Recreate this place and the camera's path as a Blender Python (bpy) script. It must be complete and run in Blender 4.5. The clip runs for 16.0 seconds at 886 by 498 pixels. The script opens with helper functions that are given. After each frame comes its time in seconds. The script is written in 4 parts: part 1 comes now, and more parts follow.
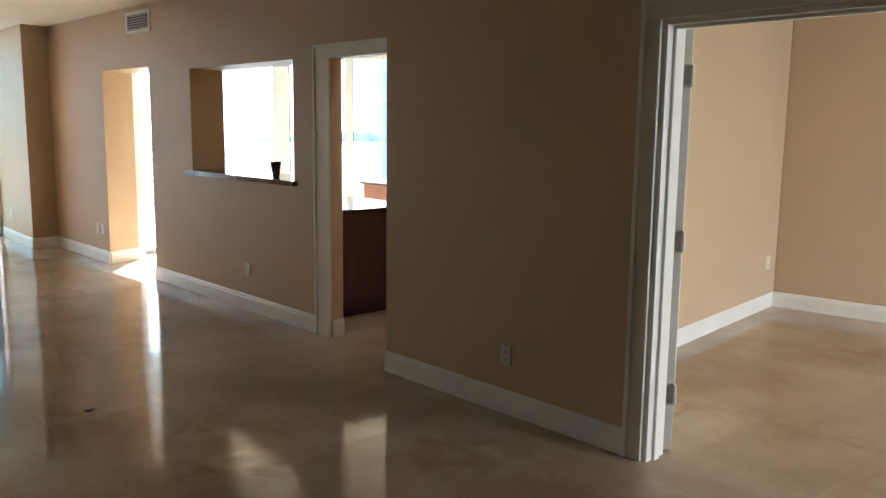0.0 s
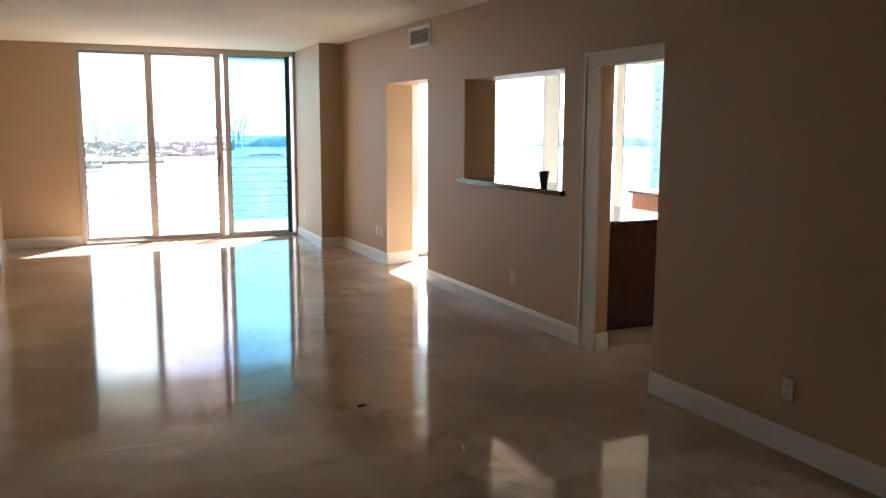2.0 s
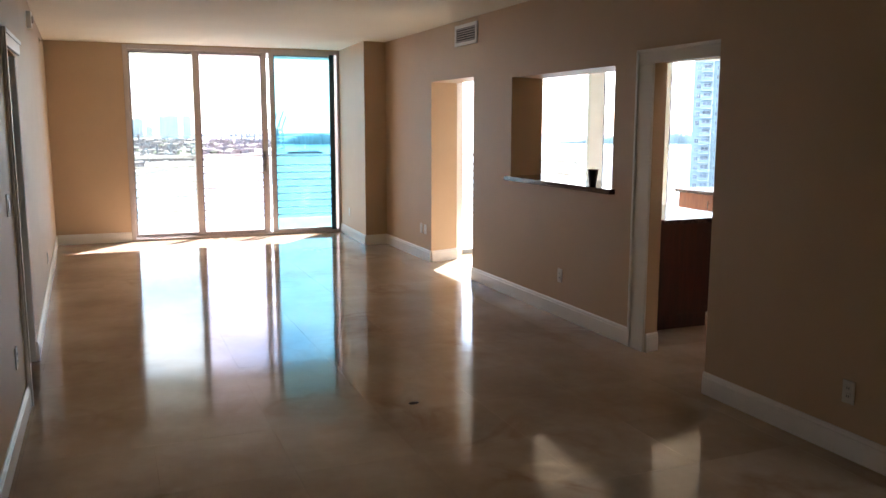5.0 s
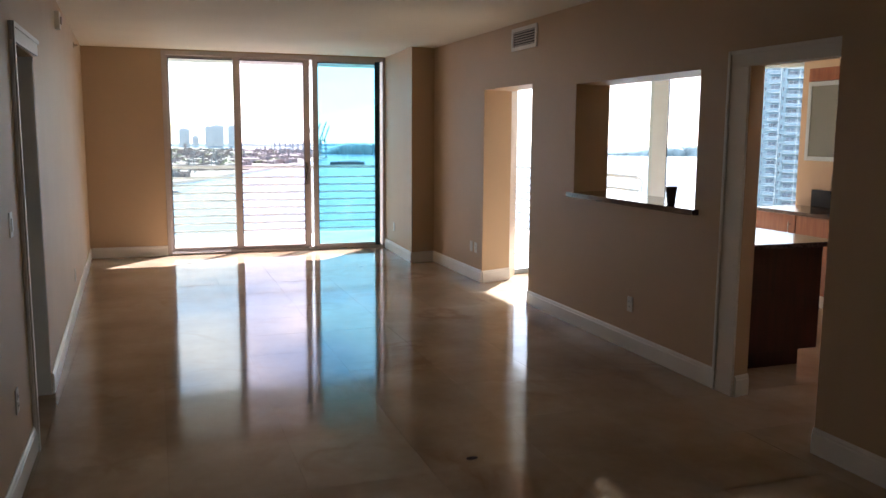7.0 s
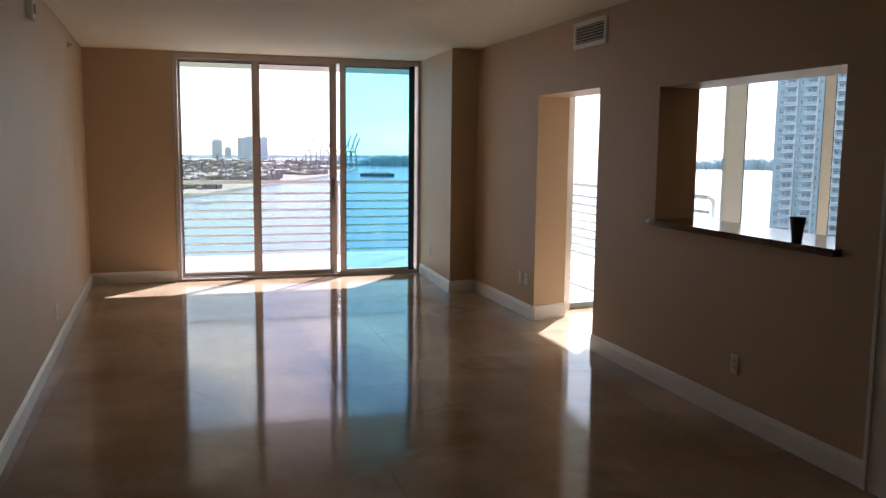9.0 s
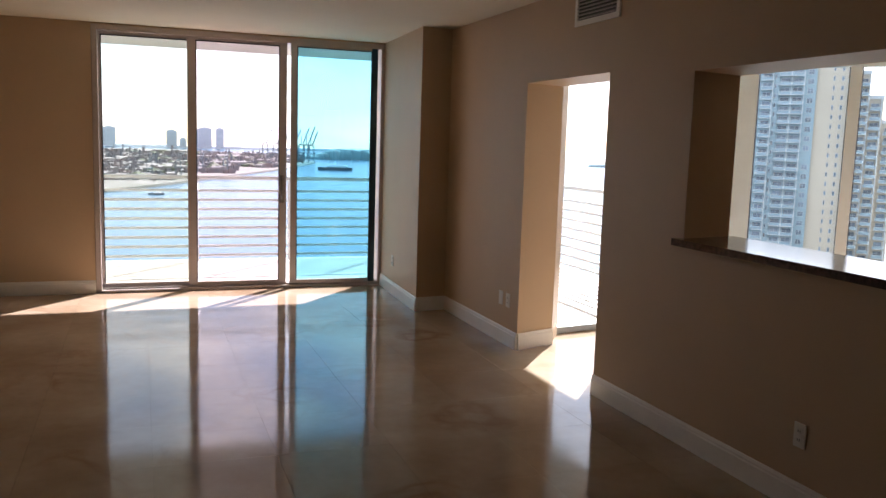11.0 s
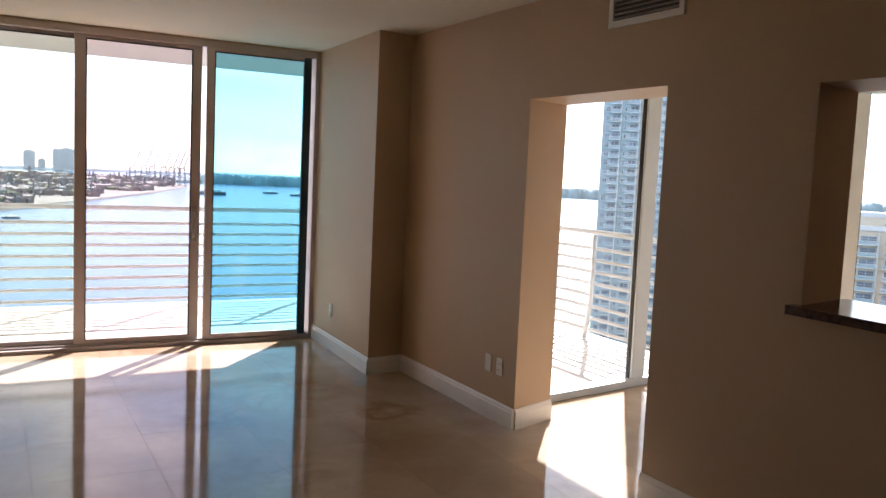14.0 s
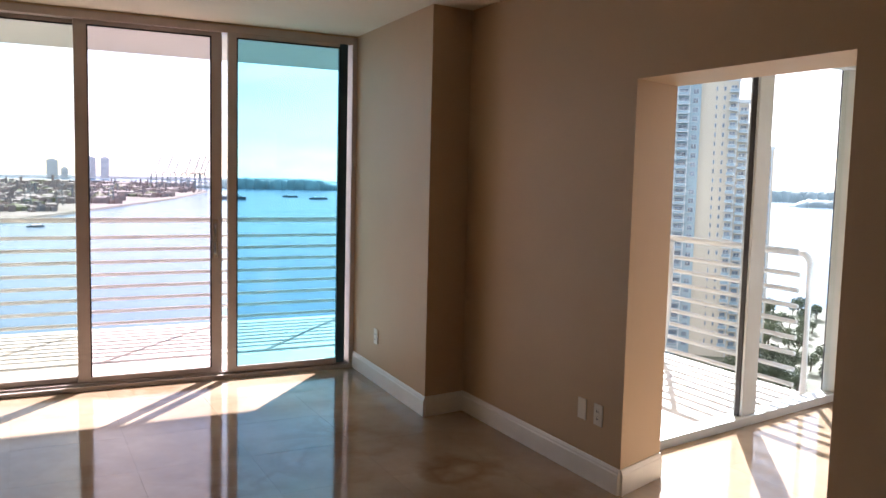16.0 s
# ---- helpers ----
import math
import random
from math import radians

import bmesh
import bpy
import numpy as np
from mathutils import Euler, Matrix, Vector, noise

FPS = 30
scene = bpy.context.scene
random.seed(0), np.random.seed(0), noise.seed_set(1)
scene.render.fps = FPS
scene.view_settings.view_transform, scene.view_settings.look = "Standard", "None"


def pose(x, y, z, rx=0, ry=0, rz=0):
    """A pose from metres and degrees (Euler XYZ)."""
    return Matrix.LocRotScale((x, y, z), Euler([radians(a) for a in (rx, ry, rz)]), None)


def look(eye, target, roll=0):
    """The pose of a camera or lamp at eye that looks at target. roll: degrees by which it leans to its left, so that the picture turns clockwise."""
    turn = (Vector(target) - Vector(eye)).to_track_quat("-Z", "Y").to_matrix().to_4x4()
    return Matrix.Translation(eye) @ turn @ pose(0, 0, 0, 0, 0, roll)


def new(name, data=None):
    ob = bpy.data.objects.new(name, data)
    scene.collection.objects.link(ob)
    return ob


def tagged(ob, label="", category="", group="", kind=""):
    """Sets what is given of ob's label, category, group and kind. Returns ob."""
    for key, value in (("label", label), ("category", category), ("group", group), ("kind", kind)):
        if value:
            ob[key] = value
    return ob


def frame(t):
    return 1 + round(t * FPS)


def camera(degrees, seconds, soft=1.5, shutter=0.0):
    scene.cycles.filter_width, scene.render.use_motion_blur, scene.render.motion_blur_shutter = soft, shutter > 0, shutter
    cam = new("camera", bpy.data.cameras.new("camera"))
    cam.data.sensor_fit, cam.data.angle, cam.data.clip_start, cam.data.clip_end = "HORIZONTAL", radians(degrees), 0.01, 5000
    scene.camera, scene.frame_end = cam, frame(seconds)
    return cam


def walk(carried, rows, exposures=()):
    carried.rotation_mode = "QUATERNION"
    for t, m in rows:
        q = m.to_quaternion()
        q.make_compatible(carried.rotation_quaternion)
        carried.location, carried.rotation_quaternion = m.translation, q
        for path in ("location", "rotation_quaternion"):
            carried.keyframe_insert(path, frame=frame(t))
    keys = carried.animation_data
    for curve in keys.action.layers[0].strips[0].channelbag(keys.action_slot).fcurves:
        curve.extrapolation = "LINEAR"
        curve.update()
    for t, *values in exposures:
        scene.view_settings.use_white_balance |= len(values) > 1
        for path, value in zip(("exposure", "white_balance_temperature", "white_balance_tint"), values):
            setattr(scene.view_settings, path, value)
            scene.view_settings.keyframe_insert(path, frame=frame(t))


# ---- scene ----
cam = camera(56.5, 16.0)
PATH = [
    (0, (0.863, 0.095, 1.589), (-0.582, 1.445, 1.289), 0.7),
    (0.5, (0.846, 0.121, 1.595), (-0.714, 1.341, 1.317), 0.5),
    (1, (0.834, 0.137, 1.595), (-0.831, 1.209, 1.314), 0.4),
    (1.5, (0.792, 0.131, 1.609), (-0.95, 1.073, 1.329), 0.2),
    (2, (0.768, 0.14, 1.62), (-1.029, 0.967, 1.327), 0.2),
    (2.5, (0.752, 0.149, 1.628), (-1.071, 0.919, 1.338), 0.6),
    (3, (0.754, 0.133, 1.615), (-1.089, 0.854, 1.327), 0.4),
    (3.5, (0.775, 0.087, 1.628), (-1.061, 0.828, 1.342), 0.0),
    (6, (0.593, 0.054, 1.626), (-1.24, 0.796, 1.32), 0.2),
    (6.5, (0.351, 0.155, 1.64), (-1.505, 0.857, 1.385), 0.5),
    (7, (0.065, 0.189, 1.621), (-1.805, 0.845, 1.347), 0.4),
    (7.5, (-0.26, 0.228, 1.637), (-2.111, 0.931, 1.354), -0.8),
    (8, (-0.568, 0.299, 1.623), (-2.443, 0.943, 1.36), -0.3),
    (8.5, (-0.872, 0.443, 1.649), (-2.763, 1.045, 1.398), 0.3),
    (9, (-1.195, 0.466, 1.631), (-3.09, 1.056, 1.385), 0.6),
    (11.5, (-2.754, 0.8, 1.622), (-4.602, 1.523, 1.375), 1.5),
    (12, (-3.032, 0.796, 1.608), (-4.869, 1.555, 1.381), 1.1),
    (12.5, (-3.234, 0.762, 1.589), (-5.055, 1.56, 1.378), 3.7),
    (13, (-3.471, 0.61, 1.618), (-5.241, 1.519, 1.419), 2.0),
    (13.5, (-3.699, 0.547, 1.614), (-5.453, 1.484, 1.395), 2.1),
    (14, (-3.989, 0.645, 1.619), (-5.735, 1.604, 1.438), 2.6),
    (14.5, (-4.217, 0.67, 1.621), (-5.944, 1.651, 1.384), 3.7),
    (15, (-4.512, 0.666, 1.608), (-6.246, 1.645, 1.422), 1.6),
    (15.5, (-4.78, 0.706, 1.613), (-6.507, 1.688, 1.385), 1.6),
    (16, (-5.086, 0.871, 1.62), (-6.854, 1.787, 1.438), 1.4),
]
walk(cam, [(t, look(eye, target, roll)) for t, eye, target, roll in PATH], exposures=[(0, 3.7, 5850, 11), (1, 3.95, 5800, 12), (2, 3.45, 5950, 17), (3.5, 3.25, 6000, 19), (6, 3.2, 6000, 20), (7, 2.62, 6000, 20), (7.5, 2.45, 6000, 20), (8.5, 2.5, 6050, 20), (9, 2.05, 6100, 20), (12.5, 2.12, 6250, 24), (16, 2.15, 6300, 24)])

# ---- world and light ----
SUN_DIR = Vector((-0.76, 0.65, 0.577)).normalized()   # towards the sun, about 30 degrees up
world = bpy.data.worlds.new("world")
scene.world = world
world.use_nodes = True
wn, wl = world.node_tree.nodes, world.node_tree.links
wn.clear()
sky = wn.new("ShaderNodeTexSky")
sky.sky_type = "NISHITA"
sky.sun_disc = False
sky.sun_elevation = math.asin(SUN_DIR.z)
sky.sun_rotation = math.atan2(SUN_DIR.x, SUN_DIR.y)
sky.air_density, sky.dust_density, sky.ozone_density = 1.0, 0.45, 2.0
w_geo = wn.new("ShaderNodeTexCoord")
w_map = wn.new("ShaderNodeMapping")
w_map.inputs["Scale"].default_value = (1.0, 1.0, 4.5)
w_map.inputs["Location"].default_value = (0.75, 0.3, 0.55)
w_noise = wn.new("ShaderNodeTexNoise")
w_noise.inputs["Scale"].default_value = 6.5
w_noise.inputs["Detail"].default_value = 7.0
w_ramp = wn.new("ShaderNodeValToRGB")
w_ramp.color_ramp.elements[0].color = (0.06, 0.06, 0.06, 1)
w_ramp.color_ramp.elements[0].position = 0.38
w_ramp.color_ramp.elements[1].position = 0.60
w_mix = wn.new("ShaderNodeMix")
w_mix.data_type = "RGBA"
w_mix.inputs["B"].default_value = (10.0, 9.8, 9.6, 1)
w_bg = wn.new("ShaderNodeBackground")
w_bg.inputs["Strength"].default_value = 0.08
w_out = wn.new("ShaderNodeOutputWorld")
wl.new(w_geo.outputs["Generated"], w_map.inputs["Vector"])
wl.new(w_map.outputs["Vector"], w_noise.inputs["Vector"])
wl.new(w_noise.outputs["Fac"], w_ramp.inputs["Fac"])
wl.new(w_ramp.outputs["Color"], w_mix.inputs["Factor"])
wl.new(sky.outputs["Color"], w_mix.inputs["A"])
wl.new(w_mix.outputs["Result"], w_bg.inputs["Color"])
wl.new(w_bg.outputs["Background"], w_out.inputs["Surface"])

sun_data = bpy.data.lights.new("sun", "SUN")
sun_data.energy, sun_data.angle, sun_data.color = 5.0, radians(0.5), (1.0, 0.975, 0.93)
sun = new("sun", sun_data)
sun.matrix_world = look(SUN_DIR * 50, (0, 0, 0))


def window_light(name, eye, target, wide, high, power, colour=(0.9, 0.95, 1.0)):
    """The sky's light through a window's opening."""
    data = bpy.data.lights.new(name, "AREA")
    data.shape, data.size, data.size_y, data.energy, data.color = "RECTANGLE", wide, high, power, colour
    ob = new(name, data)
    ob.matrix_world = look(eye, target)
    return ob


# ---- materials ----
def mat(name, colour, rough=0.6, metal=0.0, vary=0.12, scale=6.0, fine=60.0, bump=0.05, second=None, random_tone=0.0, spec=0.5, stretch=(1, 1, 1), rough_vary=0.05):
    """A surface with two scales of variation, a fine relief and uneven gloss."""
    m = bpy.data.materials.new(name)
    m.use_nodes = True
    nt = m.node_tree
    n, l = nt.nodes, nt.links
    b = n["Principled BSDF"]
    b.inputs["Metallic"].default_value = metal
    b.inputs["Specular IOR Level"].default_value = spec
    mp = n.new("ShaderNodeMapping")
    mp.inputs["Scale"].default_value = stretch
    geo = n.new("ShaderNodeNewGeometry")
    l.new(geo.outputs["Position"], mp.inputs["Vector"])
    big, small = n.new("ShaderNodeTexNoise"), n.new("ShaderNodeTexNoise")
    big.inputs["Scale"].default_value, big.inputs["Detail"].default_value = scale, 5
    small.inputs["Scale"].default_value, small.inputs["Detail"].default_value = fine, 3
    l.new(mp.outputs["Vector"], big.inputs["Vector"])
    l.new(mp.outputs["Vector"], small.inputs["Vector"])
    mix = n.new("ShaderNodeMix")
    mix.data_type = "RGBA"
    c2 = second or tuple(c * (1 - vary) for c in colour)
    mix.inputs["A"].default_value, mix.inputs["B"].default_value = (*colour, 1), (*c2, 1)
    ramp = n.new("ShaderNodeMapRange")
    ramp.inputs["From Min"].default_value, ramp.inputs["From Max"].default_value = 0.35, 0.65
    l.new(big.outputs["Fac"], ramp.inputs["Value"])
    l.new(ramp.outputs["Result"], mix.inputs["Factor"])
    out = mix.outputs["Result"]
    hsv = n.new("ShaderNodeHueSaturation")
    l.new(out, hsv.inputs["Color"])
    mr = n.new("ShaderNodeMapRange")
    mr.inputs["To Min"].default_value, mr.inputs["To Max"].default_value = 1 - vary * 0.5, 1 + vary * 0.5
    l.new(small.outputs["Fac"], mr.inputs["Value"])
    if random_tone:
        info = n.new("ShaderNodeObjectInfo")
        r2 = n.new("ShaderNodeMapRange")
        r2.inputs["To Min"].default_value, r2.inputs["To Max"].default_value = 1 - random_tone, 1 + random_tone
        l.new(info.outputs["Random"], r2.inputs["Value"])
        mul = n.new("ShaderNodeMath")
        mul.operation = "MULTIPLY"
        l.new(mr.outputs["Result"], mul.inputs[0])
        l.new(r2.outputs["Result"], mul.inputs[1])
        l.new(mul.outputs["Value"], hsv.inputs["Value"])
    else:
        l.new(mr.outputs["Result"], hsv.inputs["Value"])
    l.new(hsv.outputs["Color"], b.inputs["Base Color"])
    rr = n.new("ShaderNodeMapRange")
    rr.inputs["To Min"].default_value, rr.inputs["To Max"].default_value = max(0.02, rough - rough_vary), rough + rough_vary
    l.new(big.outputs["Fac"], rr.inputs["Value"])
    l.new(rr.outputs["Result"], b.inputs["Roughness"])
    if bump:
        bp = n.new("ShaderNodeBump")
        bp.inputs["Strength"].default_value, bp.inputs["Distance"].default_value = bump, 0.004
        l.new(small.outputs["Fac"], bp.inputs["Height"])
        l.new(bp.outputs["Normal"], b.inputs["Normal"])
    return m


def glass(name, tint, gloss=0.025):
    m = bpy.data.materials.new(name)
    m.use_nodes = True
    n, l = m.node_tree.nodes, m.node_tree.links
    n.clear()
    tr, gl, mx, out = (n.new("ShaderNode" + k) for k in ("BsdfTransparent", "BsdfGlossy", "MixShader", "OutputMaterial"))
    tr.inputs["Color"].default_value = (*tint, 1)
    gl.inputs["Roughness"].default_value = 0.02
    mx.inputs["Fac"].default_value = gloss
    l.new(tr.outputs["BSDF"], mx.inputs[1])
    l.new(gl.outputs["BSDF"], mx.inputs[2])
    l.new(mx.outputs["Shader"], out.inputs["Surface"])
    return m


def marble(name):
    """Polished cream marble with brown clouds, thin veins and worn patches."""
    m = mat(name, (0.50, 0.395, 0.285), 0.085, vary=0.16, scale=1.3, fine=14, bump=0.0, second=(0.36, 0.258, 0.172), random_tone=0.06, spec=0.29, rough_vary=0.06)
    n, l = m.node_tree.nodes, m.node_tree.links
    b = n["Principled BSDF"]
    base = b.inputs["Base Color"].links[0].from_socket
    pos = n.new("ShaderNodeNewGeometry")
    warp = n.new("ShaderNodeTexNoise")
    warp.inputs["Scale"].default_value, warp.inputs["Detail"].default_value, warp.inputs["Distortion"].default_value = 1.7, 9, 0.8
    l.new(pos.outputs["Position"], warp.inputs["Vector"])
    vein = n.new("ShaderNodeValToRGB")
    e = vein.color_ramp.elements
    e[0].position, e[0].color = 0.43, (0, 0, 0, 1)
    e[1].position, e[1].color = 0.50, (1, 1, 1, 1)
    e2 = vein.color_ramp.elements.new(0.57)
    e2.color = (0, 0, 0, 1)
    l.new(warp.outputs["Fac"], vein.inputs["Fac"])
    blot = n.new("ShaderNodeTexNoise")
    blot.inputs["Scale"].default_value, blot.inputs["Detail"].default_value = 0.9, 6
    l.new(pos.outputs["Position"], blot.inputs["Vector"])
    bl = n.new("ShaderNodeMapRange")
    bl.inputs["From Min"].default_value, bl.inputs["From Max"].default_value = 0.50, 0.66
    l.new(blot.outputs["Fac"], bl.inputs["Value"])
    mul = n.new("ShaderNodeMath")
    mul.operation = "MULTIPLY"
    l.new(vein.outputs["Color"], mul.inputs[0])
    l.new(bl.outputs["Result"], mul.inputs[1])
    m1 = n.new("ShaderNodeMix")
    m1.data_type = "RGBA"
    m1.inputs["B"].default_value = (0.26, 0.13, 0.06, 1)
    sc = n.new("ShaderNodeMath")
    sc.operation = "MULTIPLY"
    sc.inputs[1].default_value = 0.5
    l.new(mul.outputs["Value"], sc.inputs[0])
    l.new(sc.outputs["Value"], m1.inputs["Factor"])
    l.new(base, m1.inputs["A"])
    l.new(m1.outputs["Result"], b.inputs["Base Color"])
    tone = m1.outputs["Result"]
    for (sx, sy), radius, width, colour, amount in (((-8.95, 3.0), 0.13, 0.15, (0.26, 0.12, 0.055, 1), 0.6), ((-6.9, 2.62), 0.16, 0.12, (0.27, 0.14, 0.07, 1), 0.5),
                                                    ((-2.5, 1.95), 0.05, 0.14, (0.72, 0.55, 0.36, 1), 0.6), ((-9.6, 2.7), 0.2, 0.12, (0.30, 0.16, 0.08, 1), 0.45), ((-1.9, 2.75), 0.12, 0.14, (0.24, 0.13, 0.06, 1), 0.5)):
        off = n.new("ShaderNodeVectorMath")
        off.operation = "SUBTRACT"
        off.inputs[1].default_value = (sx, sy, 0)
        l.new(pos.outputs["Position"], off.inputs[0])
        size = n.new("ShaderNodeVectorMath")
        size.operation = "LENGTH"
        l.new(off.outputs["Vector"], size.inputs[0])
        rough_edge = n.new("ShaderNodeTexNoise")
        rough_edge.inputs["Scale"].default_value, rough_edge.inputs["Detail"].default_value = 5.0, 5
        l.new(pos.outputs["Position"], rough_edge.inputs["Vector"])
        warped = n.new("ShaderNodeMath")
        warped.operation = "MULTIPLY_ADD"
        warped.inputs[1].default_value = 0.5
        l.new(rough_edge.outputs["Fac"], warped.inputs[0])
        l.new(size.outputs["Value"], warped.inputs[2])
        dist = n.new("ShaderNodeMath")
        dist.operation = "SUBTRACT"
        dist.inputs[1].default_value = radius + 0.25
        l.new(warped.outputs["Value"], dist.inputs[0])
        band = n.new("ShaderNodeMath")
        band.operation = "ABSOLUTE"
        l.new(dist.outputs["Value"], band.inputs[0])
        fade = n.new("ShaderNodeMapRange")
        fade.inputs["From Max"].default_value, fade.inputs["To Min"].default_value, fade.inputs["To Max"].default_value = width, amount, 0.0
        l.new(band.outputs["Value"], fade.inputs["Value"])
        stain = n.new("ShaderNodeMix")
        stain.data_type = "RGBA"
        stain.inputs["B"].default_value = colour
        l.new(fade.outputs["Result"], stain.inputs["Factor"])
        l.new(tone, stain.inputs["A"])
        tone = stain.outputs["Result"]
    l.new(tone, b.inputs["Base Color"])
    ripple = n.new("ShaderNodeTexNoise")
    ripple.inputs["Scale"].default_value, ripple.inputs["Detail"].default_value = 3.0, 4
    l.new(pos.outputs["Position"], ripple.inputs["Vector"])
    bp = n.new("ShaderNodeBump")
    bp.inputs["Strength"].default_value, bp.inputs["Distance"].default_value = 0.17, 0.004
    l.new(ripple.outputs["Fac"], bp.inputs["Height"])
    l.new(bp.outputs["Normal"], b.inputs["Normal"])
    return m


M_WALL = mat("tan_wall_paint", (0.59, 0.432, 0.280), 0.5, vary=0.05, scale=1.5, fine=160, bump=0.10, spec=0.3)
M_CEIL = mat("ceiling_paint", (0.82, 0.745, 0.60), 0.8, vary=0.05, scale=1.2, fine=120, bump=0.15, spec=0.2)
M_TRIM = mat("white_gloss_paint", (0.86, 0.84, 0.79), 0.32, vary=0.05, scale=4, fine=50, bump=0.02)
M_TILE = marble("cream_marble")
M_GROUT = mat("grout", (0.30, 0.20, 0.12), 0.8, vary=0.2, fine=90)
M_ALU = mat("painted_aluminium", (0.54, 0.47, 0.44), 0.4, 0.0, vary=0.08, fine=40, bump=0.02)
M_ALU_WHITE = mat("white_aluminium", (0.58, 0.66, 0.71), 0.4, 0.0, vary=0.06, fine=40, bump=0.02)
M_GASKET = mat("black_gasket", (0.02, 0.022, 0.03), 0.6, vary=0.2)
M_STILE_TINT = mat("dark_blue_stile", (0.03, 0.07, 0.09), 0.4, 0.3, vary=0.15)
M_GLASS_WARM = glass("glass_warm", (0.81, 0.84, 0.80))
M_GLASS_CLEAR = glass("glass_clear", (0.89, 0.85, 0.86))
M_GLASS_BLUE = glass("glass_blue", (0.45, 0.71, 0.77))
M_GLASS_PLAIN = glass("glass_plain", (0.93, 0.97, 0.97))
M_RAIL = mat("white_rail_paint", (0.64, 0.65, 0.65), 0.4, vary=0.06, fine=40, bump=0.02)
M_BALC = mat("balcony_screed", (0.60, 0.56, 0.51), 0.7, vary=0.12, scale=3, fine=40, random_tone=0.04)
M_CONC = mat("painted_concrete", (0.66, 0.62, 0.56), 0.8, vary=0.08, scale=2, fine=40, bump=0.2)
M_GRANITE = mat("dark_granite", (0.035, 0.022, 0.022), 0.12, vary=0.6, scale=40, fine=220, bump=0.0, second=(0.10, 0.06, 0.055))
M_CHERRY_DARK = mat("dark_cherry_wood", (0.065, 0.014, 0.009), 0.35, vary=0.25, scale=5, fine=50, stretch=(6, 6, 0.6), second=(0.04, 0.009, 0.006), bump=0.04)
M_CHERRY = mat("cherry_wood", (0.36, 0.12, 0.045), 0.35, vary=0.2, scale=5, fine=50, stretch=(6, 6, 0.6), second=(0.26, 0.075, 0.028), bump=0.04)
M_FROST = mat("frosted_glass", (0.23, 0.25, 0.23), 0.3, vary=0.05, scale=2)
M_CHROME = mat("brushed_steel", (0.62, 0.61, 0.59), 0.25, 1.0, vary=0.1, fine=120, stretch=(1, 1, 8))
M_PLATE = mat("white_plastic", (0.78, 0.75, 0.68), 0.35, vary=0.03, bump=0.0)
M_SLOT = mat("dark_slot", (0.03, 0.028, 0.026), 0.6, vary=0.2)
M_BLACK = mat("black_stone", (0.015, 0.013, 0.013), 0.5, vary=0.2, spec=0.2)
M_CUP = mat("dark_smoked_vase", (0.07, 0.06, 0.07), 0.2, vary=0.2)
M_DEBRIS = mat("dark_wood_chip", (0.05, 0.03, 0.02), 0.7, vary=0.4, fine=200)
M_TOWER = mat("cream_stucco", (0.50, 0.45, 0.36), 0.8, vary=0.1, scale=0.05, fine=0.6)
M_TOWER_WHITE = mat("white_balcony", (0.48, 0.53, 0.55), 0.7, vary=0.1, scale=0.05, fine=0.6)
M_TOWER_BLUE = mat("blue_grey_cladding", (0.25, 0.35, 0.39), 0.5, vary=0.15, scale=0.05, fine=0.6)
M_TOWER_RAIL = mat("pale_blue_balcony_glass", (0.25, 0.35, 0.40), 0.25, vary=0.15, scale=0.1, fine=1.0)
# Haze before the tower is put into this lighter pane colour.
M_TOWER_GLASS_HAZED = mat("hazed_tower_glass", (0.15, 0.20, 0.25), 0.2, vary=0.3, scale=0.3, fine=2, random_tone=0.35)
# Port ground, sheds and containers: colours raised a little to hold haze.
M_LAND = mat("port_ground", (0.17, 0.165, 0.155), 0.9, vary=0.5, scale=0.008, fine=0.06, second=(0.12, 0.125, 0.10), bump=0.0)
M_SHED = mat("port_sheds", (0.26, 0.25, 0.245), 0.8, vary=0.3, scale=0.02, fine=0.3)
M_SHED_B = mat("port_containers", (0.20, 0.155, 0.145), 0.8, vary=0.5, scale=0.02, fine=0.3, second=(0.11, 0.14, 0.17))
# Woods across the bay: distance haze put into a paler, bluer base colour.
M_HAZED_WOODS = mat("hazed_woods", (0.23, 0.32, 0.34), 0.9, vary=0.4, scale=0.02, fine=0.2)
# Leaf green lightened slightly, with some haze in the colour.
M_LEAF = mat("leaves", (0.09, 0.12, 0.06), 0.7, vary=0.5, scale=0.3, fine=3)
M_BARK = mat("bark", (0.12, 0.085, 0.06), 0.9, vary=0.3, scale=3)
M_STEEL_BLUE = mat("crane_paint", (0.17, 0.23, 0.26), 0.6, vary=0.2, scale=0.2)
# Far shore, concrete and window glass carry the haze in their base colours too.
M_HAZED_SHORE = mat("hazed_shore", (0.78, 0.82, 0.84), 0.9, vary=0.3, scale=0.01, fine=0.08, bump=0.0)
M_HAZED_CONCRETE = mat("hazed_concrete", (0.58, 0.63, 0.66), 0.8, vary=0.15, scale=0.03, fine=0.3)
M_HAZED_GLASS = mat("hazed_window_glass", (0.42, 0.48, 0.52), 0.3, vary=0.2, scale=0.05, fine=0.3)
M_BOAT = mat("boat_paint", (0.06, 0.08, 0.10), 0.5, vary=0.3, scale=0.3)
M_BOAT_W = mat("boat_white", (0.75, 0.76, 0.76), 0.5, vary=0.1, scale=0.3)


